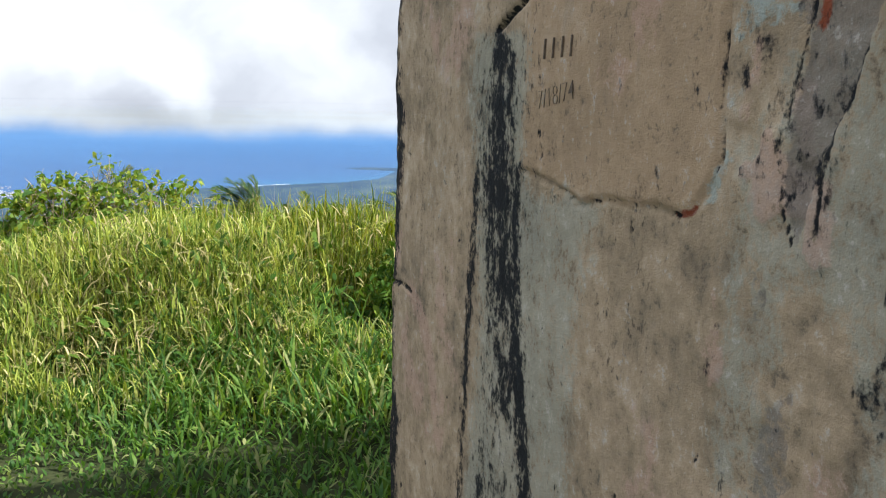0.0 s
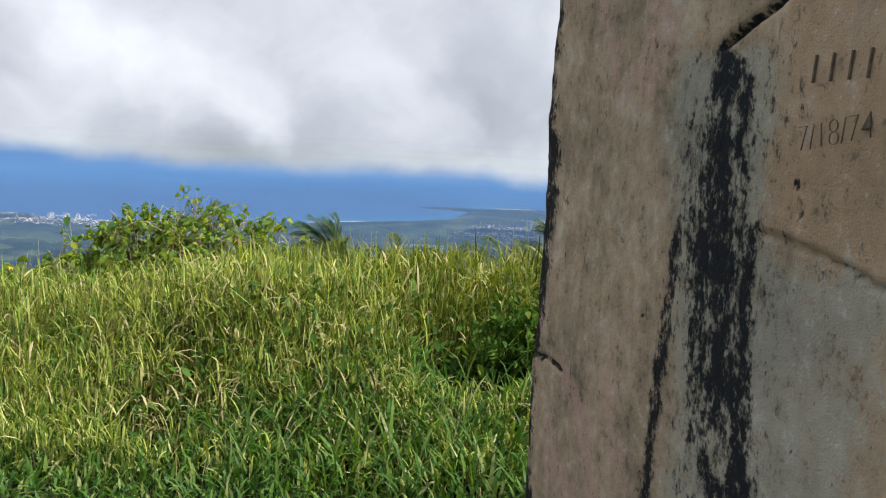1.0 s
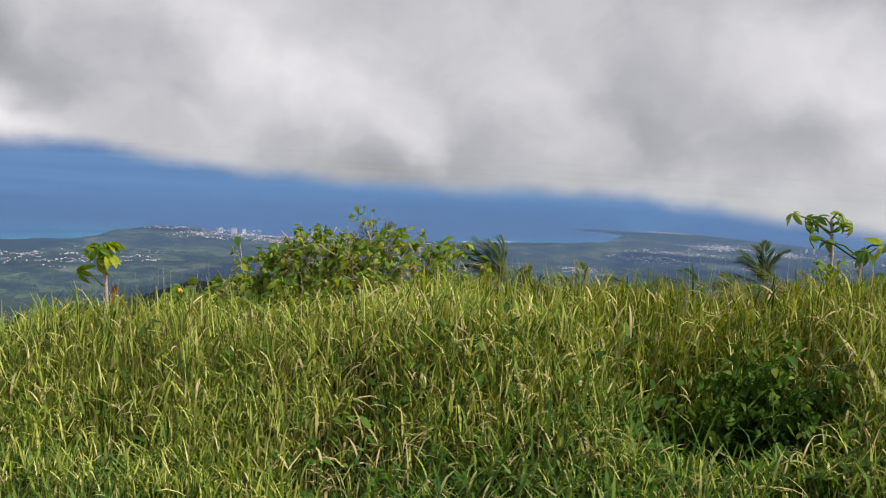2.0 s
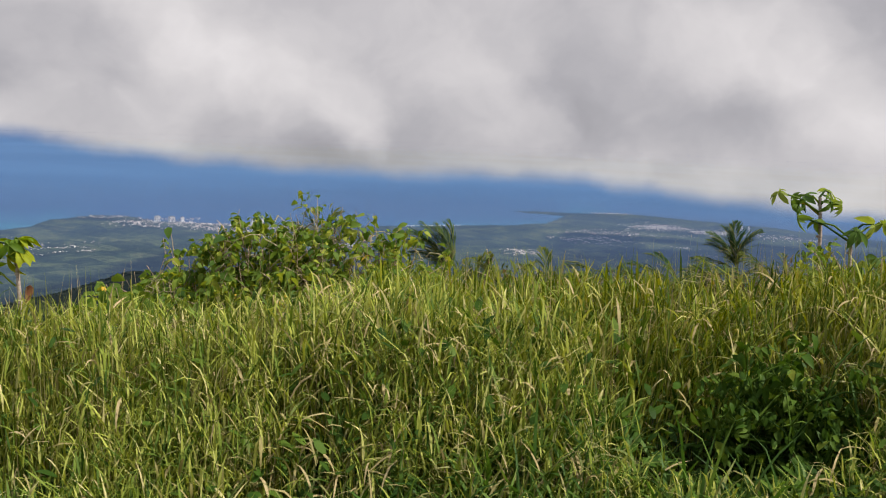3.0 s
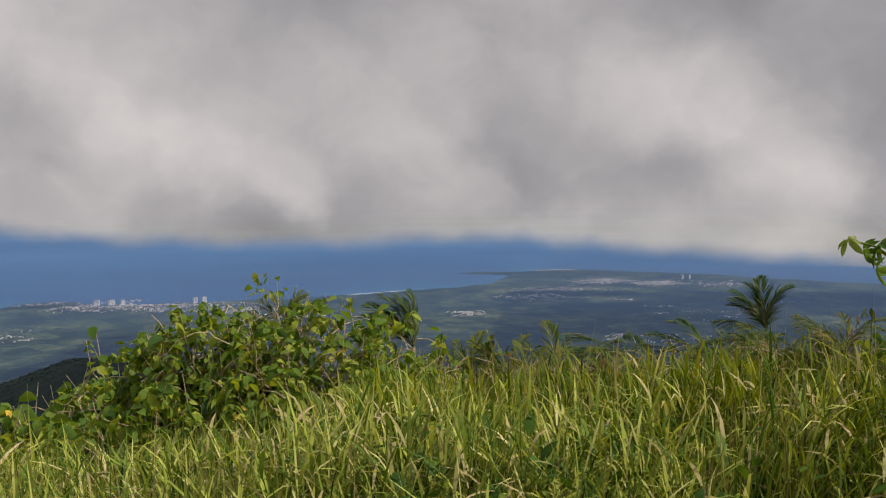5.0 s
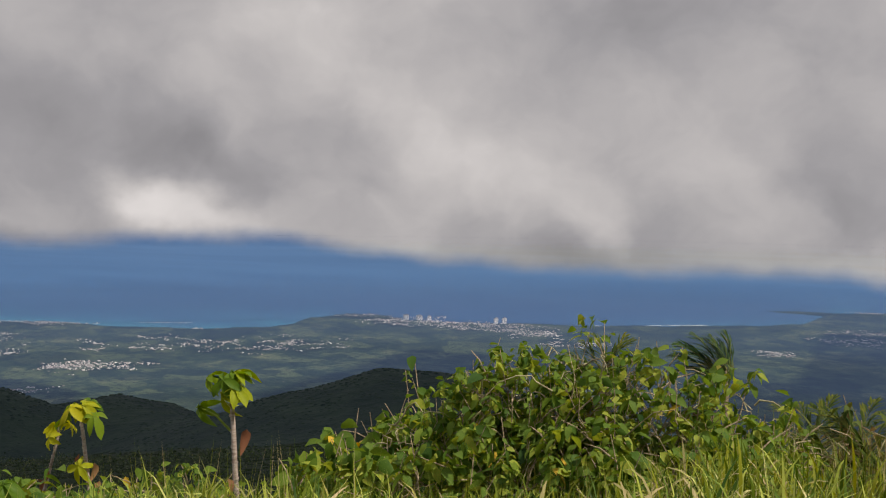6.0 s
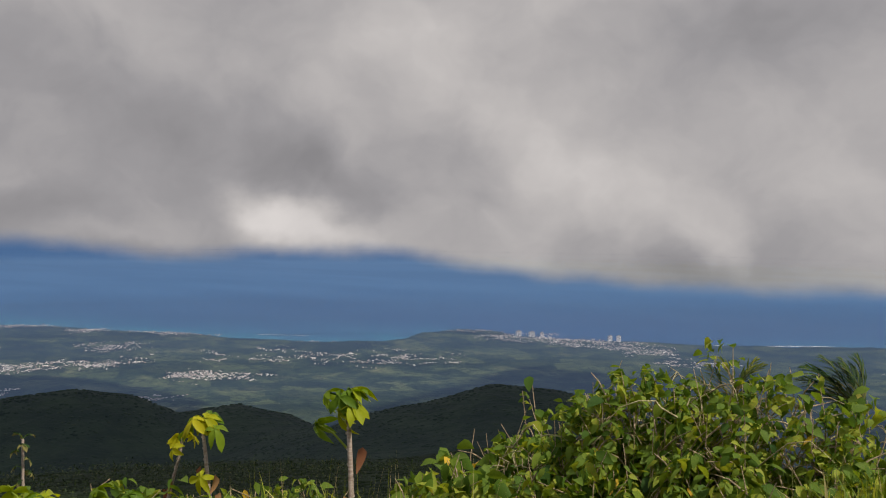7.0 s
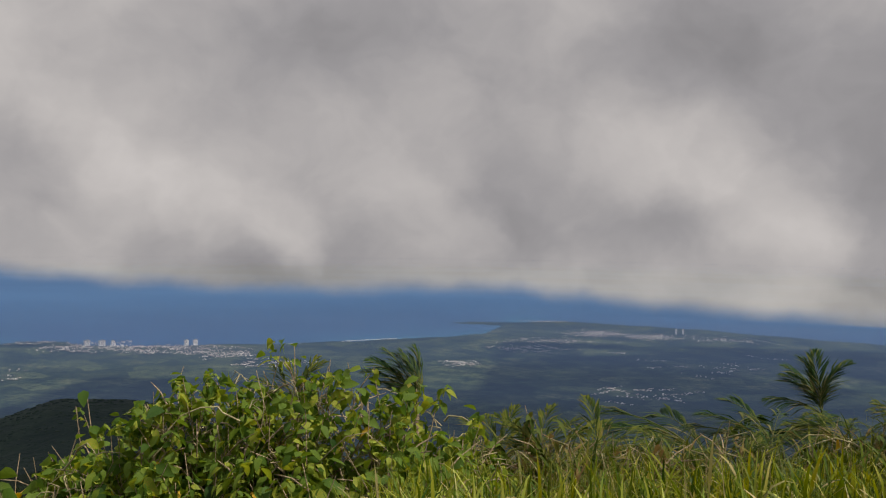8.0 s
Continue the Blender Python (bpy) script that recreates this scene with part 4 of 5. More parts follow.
def leaf_shape(name, material, length=1.0, width=0.62, fold=0.18, droop=0.35, heart=0.12, cells=5):
    """One broad leaf along +y from its stalk: a folded blade with a drooping tip and a heart-shaped base."""
    ts = np.linspace(0, 1, cells + 1)
    verts, faces = [], []
    for t in ts:
        w = width * 0.5 * max(0.0, math.sin(math.pi * t ** 0.62)) ** 0.8
        z = -droop * t * t * length
        back = -heart * (1 - t) ** 3
        verts += [(-w, (t + back) * length, z + fold * w), (0, t * length, z), (w, (t + back) * length, z + fold * w)]
    for i in range(cells):
        a = 3 * i
        faces += [(a, a + 1, a + 4, a + 3), (a + 1, a + 2, a + 5, a + 4)]
    return mesh_from(name, np.array(verts), [np.array(faces)], material, True)


def tubes(name, lines, material, sides=6):
    """Tapered stems along polylines: a list of (points, radius at start, radius at end)."""
    verts, quads = [], []
    for points, r0, r1 in lines:
        points = [Vector(p) for p in points]
        n0 = len(verts)
        for i, p in enumerate(points):
            d = (points[min(i + 1, len(points) - 1)] - points[max(i - 1, 0)]).normalized()
            u = d.cross(Vector((0.3, 0.9, 0.2))).normalized()
            v = d.cross(u)
            r = r0 + (r1 - r0) * i / (len(points) - 1)
            for k in range(sides):
                a = 2 * math.pi * k / sides
                verts.append(p + r * (math.cos(a) * u + math.sin(a) * v))
        for i in range(len(points) - 1):
            for k in range(sides):
                a, b = n0 + i * sides + k, n0 + i * sides + (k + 1) % sides
                quads.append((a, b, b + sides, a + sides))
    return mesh_from(name, np.array([tuple(v) for v in verts]), [np.array(quads)], material, True)


LEAVES = [leaf_shape("leaf", SHRUB_LEAF, 1, w, f, d) for w, f, d in ((0.66, 0.25, 0.30), (0.58, 0.4, 0.45), (0.72, 0.15, 0.22))]
YELLOW = leaf_shape("yellow_leaf", YELLOW_LEAF, 1, 0.6, 0.35, 0.4)
SCRUB = [leaf_shape("scrub_leaf", SCRUB_LEAF, 1, w, f, d) for w, f, d in ((0.40, 0.3, 0.3), (0.30, 0.5, 0.5))]
BROWN = leaf_shape("dry_leaf", DRY_LEAF, 1, 0.45, 0.7, 0.6)


def sprig_mesh(name, material, leaves=5, width=0.6, seed=0):
    """A short twig with several leaves, as a unit of one leaf's length."""
    rng = np.random.default_rng(seed)
    verts, faces = [], []
    for i in range(leaves):
        one = leaf_shape("leaf", material, 1, width * rng.uniform(0.85, 1.1), rng.uniform(0.15, 0.5), rng.uniform(0.2, 0.5), cells=4)
        co = np.empty(len(one.vertices) * 3, dtype=np.float32)
        one.vertices.foreach_get("co", co)
        quads = np.array([list(p.vertices) for p in one.polygons]) + len(verts)
        bpy.data.meshes.remove(one)
        m = Matrix.LocRotScale((rng.uniform(-0.25, 0.25), i * 0.32 - 0.5, rng.uniform(-0.2, 0.2)), Euler((rng.uniform(-1.3, -0.1), rng.uniform(-0.5, 0.5), rng.uniform(0, 6.283))), (rng.uniform(0.65, 1.0),) * 3)
        verts += [tuple(m @ Vector(c)) for c in co.reshape(-1, 3)]
        faces += quads.tolist()
    return mesh_from(name, np.array(verts), [np.array(faces)], material, True)


SPRIGS = [sprig_mesh("sprig", SPRIG_LEAF, 6, 0.62, i) for i in range(4)]
WEED_SPRIGS = [sprig_mesh("weed_sprig", WEED, 6, 0.5, 20 + i) for i in range(2)]
SCRUB_SPRIGS = [sprig_mesh("scrub_sprig", SCRUB_SPRIG, 6, 0.34, 10 + i) for i in range(3)]


def curve_points(start, end, sag, count=6, wander=0.03):
    a, b = Vector(start), Vector(end)
    pts = []
    for i in range(count):
        t = i / (count - 1)
        w = wander * math.sin(math.pi * t)
        pts.append(a.lerp(b, t) + Vector((random.uniform(-w, w), random.uniform(-w, w), sag * math.sin(math.pi * t) + random.uniform(-w, w) * 0.4)))
    return pts


def leaf_pose(at, heading, pitch, roll, size):
    return Matrix.LocRotScale(at, Euler((pitch, roll, heading)), (size, size, size))


def shrub(label, x, y, top, spread, stems, leaves, size, group="", bare=0.1, yellow=0.03, lean=(0, 0), deep=None, foliage=None, low=2, sprigs=None):
    """A broad-leaved bush: several crooked stems from one foot, leaves hung along their upper halves. top: height of its crown in the world."""
    z0 = ground_z(x, y) - 0.03
    high = top - z0
    deep = deep or spread * 0.6
    bush = thing("shrub", label, "shrub", (x, y, z0), group)
    lines, nodes = [], []
    for i in range(stems):
        a = random.uniform(0, 2 * math.pi)
        r = math.sqrt(random.uniform(0.02, 1))
        tip = Vector((math.cos(a) * r * spread + lean[0], math.sin(a) * r * deep + lean[1], high * (1 - 0.28 * r * r) * random.uniform(0.70, 1.0)))
        pts = curve_points((random.uniform(-0.06, 0.06) + 0.25 * tip.x, random.uniform(-0.05, 0.05) + 0.25 * tip.y, 0.0), tip, 0.06 * high, 7, 0.10)
        is_bare = random.random() < bare
        lines.append((pts, random.uniform(0.003, 0.006) if is_bare else random.uniform(0.005, 0.009), 0.0014))
        for j in range(low, 7):
            if not is_bare:
                nodes.append((pts[j], j / 6))
        for _ in range(2):
            j = random.randint(2, 5)
            q = pts[j] + Vector((random.uniform(-1, 1), random.uniform(-1, 1), random.uniform(0.1, 0.8))) * 0.16
            lines.append(([pts[j], pts[j].lerp(q, 0.5) + Vector((0, 0, 0.015)), q], 0.004, 0.0015))
            if not is_bare:
                nodes.append((q, j / 6))
    part("branchwork", tubes("branchwork", lines, WEED if sprigs else BARK, 5), bush)
    if bare > 0.25 and stems >= 30:
        arcs = []
        for _ in range(26):
            a, r = random.uniform(0, 2 * math.pi), random.uniform(0.3, 1.0)
            foot = Vector((random.uniform(-1, 1) * spread, random.uniform(-1, 1) * deep, high * random.uniform(0.45, 0.80)))
            end = foot + Vector((math.cos(a) * r * 0.32, math.sin(a) * r * 0.2, random.uniform(-0.12, 0.10)))
            arcs.append((curve_points(foot, end, random.uniform(0.02, 0.10), 6, 0.03), random.uniform(0.0025, 0.0045), 0.001))
        part("tangle", tubes("tangle", arcs, DRY_TWIG, 4), bush, "tangle of pale dry stems")
    for _ in range(leaves):
        p, t = random.choice(nodes)
        at = p + Vector((random.uniform(-0.05, 0.05), random.uniform(-0.05, 0.05), random.uniform(-0.04, 0.03)))
        dice = random.random()
        clump = sprigs or (SCRUB_SPRIGS if foliage else SPRIGS)
        kind = YELLOW if dice < yellow * 0.6 else random.choice(clump) if dice < 0.82 else random.choice(foliage or LEAVES)
        part("sprig" if kind in clump else "leaf", kind, bush, "", leaf_pose(at, random.uniform(0, 6.283), random.uniform(-1.25, 0.1), random.uniform(-0.5, 0.5), size * random.uniform(0.45, 1.15)))
    return bush


def palmate_mesh(name, lobes, material, sag=0.62, cells=5, seed=0):
    """A cecropia leaf: uneven, deeply cut lobes spread like fingers from the stalk, some folded, drooping at the rim."""
    rng = random.Random(seed)
    verts, quads = [], []
    for i in range(lobes):
        a = math.radians(-140 + 280 * i / (lobes - 1) + rng.uniform(-10, 10))
        long = (1.0 - 0.38 * abs(i / (lobes - 1) - 0.5) * 2) * rng.uniform(0.75, 1.08)
        hang, fold, curl = sag * rng.uniform(0.6, 1.7), rng.uniform(0.2, 0.9), rng.uniform(-0.25, 0.25)
        d, s = Vector((math.sin(a), math.cos(a), 0)), Vector((math.cos(a), -math.sin(a), 0))
        n0 = len(verts)
        for j in range(cells + 1):
            t = j / cells
            w = (0.05 + 0.17 * math.sin(math.pi * min(1, t ** 1.15 * 0.95))) * long * (1 if j < cells else 0.2) * rng.uniform(0.85, 1.1)
            z = -hang * (t * long) ** 1.8 + 0.04 * math.sin(5 * t + i)
            c = d * (t * long * (1 - 0.18 * hang * t)) + s * curl * t * t
            verts += [tuple(c - s * w + Vector((0, 0, z + fold * w))), tuple(c + Vector((0, 0, z))), tuple(c + s * w + Vector((0, 0, z + fold * w)))]
        for j in range(cells):
            b = n0 + 3 * j
            quads += [(b, b + 1, b + 4, b + 3), (b + 1, b + 2, b + 5, b + 4)]
    return mesh_from(name, np.array(verts), [np.array(quads)], material, True)


PALMATE = [palmate_mesh("palmate_leaf", c, CECROPIA_LEAF, g, 5, i) for i, (c, g) in enumerate(((7, 0.6), (6, 0.9), (7, 1.1), (5, 0.8)))]
PALMATE_GREEN = [palmate_mesh("palmate_leaf", c, YOUNG_LEAF, g, 5, 7 + i) for i, (c, g) in enumerate(((6, 0.8), (7, 1.1), (5, 0.9)))]
# darker leaf colour stands in for the shade on the far tree
PALMATE_SHADED = [palmate_mesh("palmate_leaf", 7, PALM_LEAF, 0.4, 4, 21)]


def cecropia(label, foot, top, leaves, size, radius=0.026, dry=1, group="", blades=PALMATE):
    """A young cecropia: a pale ringed trunk with a few umbrella leaves on stalks near its tip. leaves: (up the trunk 0..1, bearing, length of stalk, tilt)."""
    foot, top = Vector(foot), Vector(top)
    tree = thing("cecropia_tree", label, "tree", foot, group)
    rise = top - foot
    lines, rings = [], 14
    pts = [rise * (i / 6) + Vector((0.012 * math.sin(i * 1.7), 0.01 * math.cos(i * 2.1), 0)) * (0 < i < 6) for i in range(7)]
    lines.append((pts, radius, radius * 0.6))
    for i in range(rings):
        p = rise * ((i + 0.5) / rings)
        r = radius * (1.12 - 0.4 * i / rings)
        lines.append(([p - Vector((0, 0, 0.005)), p, p + Vector((0, 0, 0.005))], r, r * 0.97))
    part("trunk", tubes("trunk", lines, PALE_BARK, 9), tree, "pale ringed trunk")
    for up, bearing, stalk, tilt in leaves:
        a = math.radians(bearing)
        p0 = rise * up
        tip = p0 + Vector((math.sin(a) * stalk, math.cos(a) * stalk, stalk * 0.45))
        stalk_ob = part("stalk", tubes("stalk", [([p0, p0.lerp(tip, 0.5) + Vector((0, 0, 0.02)), tip], 0.006, 0.004)], SHRUB_LEAF, 5), tree)
        part("leaf", random.choice(blades), stalk_ob, "", leaf_pose(tip, -a, radians(tilt + random.uniform(-40, 15)), random.uniform(-0.8, 0.8), size * random.uniform(0.8, 1.1)))
    for _ in range(dry):
        a = random.uniform(0, 6.283)
        p = rise * random.uniform(0.5, 0.75) + Vector((math.cos(a) * 0.06, math.sin(a) * 0.06, 0))
        part("dry_leaf", BROWN, tree, "withered hanging brown leaf", leaf_pose(p, a, -1.3, 0.2, size * 0.8))
    return tree


def frond_mesh(name, long=1.4, pairs=26, leaflet=0.34, arch=0.9, droop=0.5, material=None):
    material = material or PALM_LEAF
    """A palm frond along +y: an arching rib with two rows of narrow folded leaflets."""
    rib, verts, faces = [], [], []
    for i in range(pairs + 1):
        t = i / pairs
        a = arch * (1 - t * 1.5)
        rib.append(Vector((0, 0, 0)) if i == 0 else rib[-1] + Vector((0, math.cos(a), math.sin(a))) * (long / pairs))
    for i in range(3, pairs + 1):
        t = i / pairs
        size = leaflet * math.sin(math.pi * min(0.97, 0.18 + 0.80 * t)) ** 0.7
        for sign in (-1, 1):
            p = rib[i]
            out = Vector((sign * random.uniform(0.30, 0.52), 0.9, random.uniform(0.05, 0.3) - 0.25 * t)).normalized()
            tip = p + out * size + Vector((0, 0, -droop * size * random.uniform(0.1, 1.0)))
            mid = p.lerp(tip, 0.5) + Vector((0, 0, 0.10 * size))
            w = Vector((0.017 * sign, -0.013, 0.008))
            n0 = len(verts)
            verts += [tuple(p), tuple(mid - w), tuple(mid + w), tuple(tip), tuple(mid + Vector((0, 0, 0.010)))]
            faces += [(n0, n0 + 1, n0 + 4), (n0, n0 + 4, n0 + 2), (n0 + 1, n0 + 3, n0 + 4), (n0 + 4, n0 + 3, n0 + 2)]
    stem = tubes("rib", [(rib, 0.011, 0.003)], material, 5)
    sv = np.empty(len(stem.vertices) * 3, dtype=np.float32)
    stem.vertices.foreach_get("co", sv)
    sq = np.array([list(p.vertices) for p in stem.polygons]) + len(verts)
    bpy.data.meshes.remove(stem)
    return mesh_from(name, np.vstack([np.array(verts), sv.reshape(-1, 3)]), [np.array(faces), sq], material)


FRONDS = [frond_mesh("frond", 1.4, 26, 0.62, a, d) for a, d in ((0.8, 0.5), (0.55, 0.7), (1.0, 0.35))]
BLEACHED = [frond_mesh("frond", 1.4, 24, 0.50, a, d, SUNNY_FROND) for a, d in ((0.9, 0.6), (0.6, 0.9), (1.1, 0.5))]


def palm(label, x, y, crown, fronds, size, group="", blades=None):
    """A sierra palm: a ringed trunk and arching fronds. crown: height of the growing point; fronds: (bearing, tilt up)."""
    z0 = ground_z(x, y) - 0.05
    tree = thing("palm_tree", label, "palm", (x, y, z0), group)
    lines = [([(0, 0, 0), (0.03, 0.01, (crown - z0) * 0.5), (0, 0, crown - z0)], 0.02 + 0.06 * size, 0.01 + 0.045 * size)]
    part("trunk", tubes("trunk", lines, BARK, 8), tree)
    for i, (bearing, tilt) in enumerate(fronds):
        part("frond", (blades or FRONDS)[i % 3], tree, "", leaf_pose((0, 0, crown - z0), -radians(bearing), radians(tilt), random.uniform(-0.3, 0.3), size * random.uniform(0.85, 1.1)))
    return tree


def weed_leaves(count, x0, x1, y0, y1, seed, label):
    """Small broad weed leaves scattered through the grass."""
    x, y = scatter(count, x0, x1, y0, y1, 0.9, seed, 1.5)
    m = len(x)
    h = tall_height(x, y)
    base = np.stack([x, y, terrain(x, y) + h * RNG.uniform(0.3, 0.95, m)], -1)
    return stuff("weed", blade_mesh("weed", base, RNG.uniform(0, 6.283, m), RNG.uniform(0.035, 0.075, m), RNG.uniform(0.6, 1.4, m), RNG.uniform(0.1, 1.0, m), RNG.uniform(0.022, 0.045, m), WEED, 5, 0.45), label, "weed")


weed_leaves(3500, -4.0, 2.0, 3.9, 5.2, 85, "small dark broad-leaved weeds in the grass")
# weeds whose dark leaf colour also paints in the hollow's shade
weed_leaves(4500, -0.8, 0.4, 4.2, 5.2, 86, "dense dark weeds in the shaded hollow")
random.seed(11)
# the thicket of broad-leaved bushes at the crest
CREST = "bushes at the crest"
for place, top, label in ((-3.08, 0.62, "broad-leaved green bush at the low end of the thicket"), (-2.84, 0.86, "broad-leaved green bush with bare twigs at the crest"), (-2.60, 0.92, "broad-leaved green bush hung with drooping leaves"),
                          (-2.36, 1.00, "broad-leaved green bush tangled with palm fronds"), (-2.12, 0.92, "broad-leaved green bush tangled with dry stems"), (-1.88, 0.80, "broad-leaved bush with dark bare stems"),
                          (-1.68, 0.68, "broad-leaved bush with yellow leaves and dry twigs")):
    shrub(label, place, random.uniform(6.45, 6.65), top + 0.02, 0.24, 42, 300, 0.068, CREST, 0.35, deep=0.28, low=3)
for place, top, label in ((-2.95, 0.52, "leafy green bush spreading beside low yellow leaves"), (-2.68, 0.60, "leafy green bush at the foot of the thicket"), (-2.40, 0.64, "leafy green bush low in front of the thicket"),
                          (-2.12, 0.64, "low leafy bush among straw-coloured stems"), (-1.84, 0.64, "leafy bush with a few yellow leaves near grass")):
    shrub(label, place, random.uniform(6.1, 6.25), top, 0.26, 20, 215, 0.074, CREST, 0.15, 0.05, low=1)
shrub("thin twiggy bush with few leaves above the thicket", -3.38, 6.85, 0.78, 0.22, 7, 26, 0.08, CREST, 0.3)
SLOPE = "dry scrub behind the crest"
for place, top, spread in ((-1.46, 0.80, 0.26), (-1.20, 0.78, 0.28), (-0.94, 0.75, 0.28), (-0.68, 0.78, 0.28), (-0.42, 0.84, 0.28), (-0.16, 0.90, 0.28), (0.1, 0.92, 0.28)):
    shrub("dry olive scrub with thin leaves behind the crest", place, 6.9, top - 0.11, spread, 30, 170, 0.075, SLOPE, 0.3, 0.02, foliage=SCRUB + LEAVES[1:2], low=1)
for place, top in (((-0.98, 10.0), 0.10), ((-0.72, 10.2), 0.08), ((-0.2, 10.2), 0.14)):
    shrub("small round-headed dark shrub on the slope", place[0], place[1], top, 0.12, 14, 80, 0.06, SLOPE, 0.0, 0.0, foliage=SCRUB)
shrub("low broad-leaved bush with thin twigs above it", -3.35, 6.75, 0.62, 0.42, 20, 200, 0.085, "bushes at the crest", 0.15)
shrub("small bush with large drooping leaves beside the thicket", -3.35, 6.05, 0.56, 0.24, 14, 90, 0.105, "bushes at the crest", 0.0, 0.08)
shrub("small bush with mixed green and yellow leaves", -1.62, 6.25, 0.70, 0.22, 16, 110, 0.075, "bushes at the crest", 0.35, 0.06)
shrub("low bush with thin leaves on the falling slope", -4.3, 6.2, 0.24, 0.55, 22, 230, 0.075, "bushes at the crest", 0.05, 0.05)
shrub("low dark green bush on the falling slope", -5.3, 6.1, 0.02, 0.6, 22, 220, 0.105, "bushes at the crest", 0.05)
shrub("vine-covered bush beside the young cecropia", 0.46, 6.35, 1.05, 0.40, 26, 260, 0.08, "bushes at the crest", 0.2, 0.05)
shrub("low bush with bare twigs at the edge of the slope", 1.15, 6.4, 1.08, 0.42, 26, 220, 0.08, "bushes at the crest", 0.3)
# dark sprigs and stems, coloured so that the hollow reads as shaded
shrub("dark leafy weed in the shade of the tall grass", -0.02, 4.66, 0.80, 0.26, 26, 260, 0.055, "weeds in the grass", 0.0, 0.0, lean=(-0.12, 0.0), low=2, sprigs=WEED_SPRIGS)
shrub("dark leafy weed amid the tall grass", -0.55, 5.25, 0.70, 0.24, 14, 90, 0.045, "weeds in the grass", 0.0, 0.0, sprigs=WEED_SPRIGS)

cecropia("young cecropia with yellow-green umbrella leaves and pale trunk", (-3.86, 6.13, -0.35), (-3.94, 6.13, 0.62),
         [(1.0, 60, 0.03, 20), (0.97, 170, 0.05, -45), (0.94, 110, 0.05, -40), (0.95, -100, 0.10, -35), (1.0, 10, 0.03, 40), (0.74, -85, 0.20, -70), (0.90, 200, 0.04, -55)], 0.120, 0.016, 2, "young cecropias")
cecropia("young cecropia with curling green leaves and slanting trunk", (-5.12, 6.5, -0.6), (-5.26, 6.5, 0.26),
         [(1.0, 90, 0.03, 20), (0.95, -80, 0.08, -20), (0.9, 100, 0.12, -40), (0.98, 20, 0.05, 10), (0.62, 180, 0.05, -50), (0.98, 190, 0.05, -40), (0.92, -120, 0.07, -50)], 0.125, 0.015, 3, "young cecropias")
cecropia("thin cecropia with dry drooping leaves", (-5.75, 6.6, -0.6), (-5.52, 6.6, 0.10), [(1.0, 60, 0.05, -20), (0.95, -70, 0.06, -50), (0.9, 180, 0.05, -50)], 0.10, 0.012, 3, "young cecropias")
cecropia("low cecropia with bright yellow-green leaves", (-5.0, 5.3, -0.5), (-5.0, 5.25, 0.14), [(1.0, 60, 0.1, -10), (0.98, -80, 0.12, -20), (0.95, 180, 0.1, -25), (0.95, 0, 0.1, -20)], 0.17, 0.02, 0, "young cecropias")
cecropia("low cecropia with glossy yellow-green leaves", (-4.6, 5.4, -0.5), (-4.6, 5.4, 0.20), [(1.0, 70, 0.08, -10), (0.98, -90, 0.1, -20), (0.95, 180, 0.1, -25)], 0.14, 0.02, 0, "young cecropias")
cecropia("young cecropia with drooping green leaves on the crest", (0.28, 6.5, 0.0), (0.23, 6.5, 1.09),
         [(1.0, 60, 0.05, 0), (0.97, -90, 0.07, -30), (0.96, 120, 0.05, -40), (0.93, -95, 0.20, -50), (0.92, -80, 0.13, -55), (0.93, 85, 0.10, -50)], 0.095, 0.013, 0, "young cecropias", PALMATE_GREEN)
cecropia("short cecropia with drooping leaves beside its taller neighbour", (0.36, 6.45, 0.0), (0.38, 6.45, 0.93),
         [(1.0, 80, 0.10, -30), (0.97, -80, 0.16, -35), (0.96, 60, 0.18, -45), (0.95, -100, 0.26, -50), (0.98, 170, 0.07, -40)], 0.10, 0.014, 1, "young cecropias", PALMATE_GREEN)
cecropia("slender bare-stemmed tree far down the slope", (-15.38, 12.0, -6.5), (-15.38, 12.0, -2.4), [(1.0 - 0.03 * (a % 7), a, 0.12, -15) for a in range(0, 360, 40)], 0.16, 0.035, 0, "young cecropias", PALMATE_SHADED)
shrub("dark round shrub down the slope below the crest", -14.9, 12.0, -3.1, 0.7, 30, 260, 0.2, CREST, 0.0, 0.0)
shrub("low leafy plants with broad leaves on the slope", -3.75, 5.75, 0.26, 0.32, 16, 150, 0.105, CREST, 0.0, 0.04, low=1)
shrub("low leafy plants with broad leaves beside young cecropias", -4.45, 5.6, 0.14, 0.36, 16, 160, 0.11, CREST, 0.0, 0.04, low=1)
shrub("low leafy plants with a yellowing leaf on the slope", -3.5, 6.35, 0.36, 0.3, 16, 150, 0.10, CREST, 0.05, 0.05, low=1)

palm("slender palm with windswept green fronds below the crest", -3.26, 15.0, -1.0, [(-78, 34), (-80, 50), (-72, 64), (-86, 20), (-60, 76), (-84, 4), (-60, 42), (-70, 56), (-90, 28)], 0.60, "palms")
palm("palm with ragged upright fronds beside the crest", 0.05, 8.2, 0.42, [(-80, 42), (-50, 60), (-85, 24), (85, 66), (20, 72), (80, 54), (-75, 56), (-95, 8), (-60, 30)], 0.225, "palms")
palm("palm half hidden in the thicket with dry fronds", -2.45, 6.9, 0.58, [(-80, 30), (-60, 46), (75, 25), (-88, 12), (100, 15), (85, 36), (-65, 56), (20, 56), (60, 48)], 0.19, "palms", BLEACHED)
palm("low palm with drooping yellow-green fronds", -1.45, 8.6, -0.16, [(-40, 30), (-80, 15), (60, 25), (20, 40), (100, 0), (-120, 0), (70, 45)], 0.42, "palms", BLEACHED)
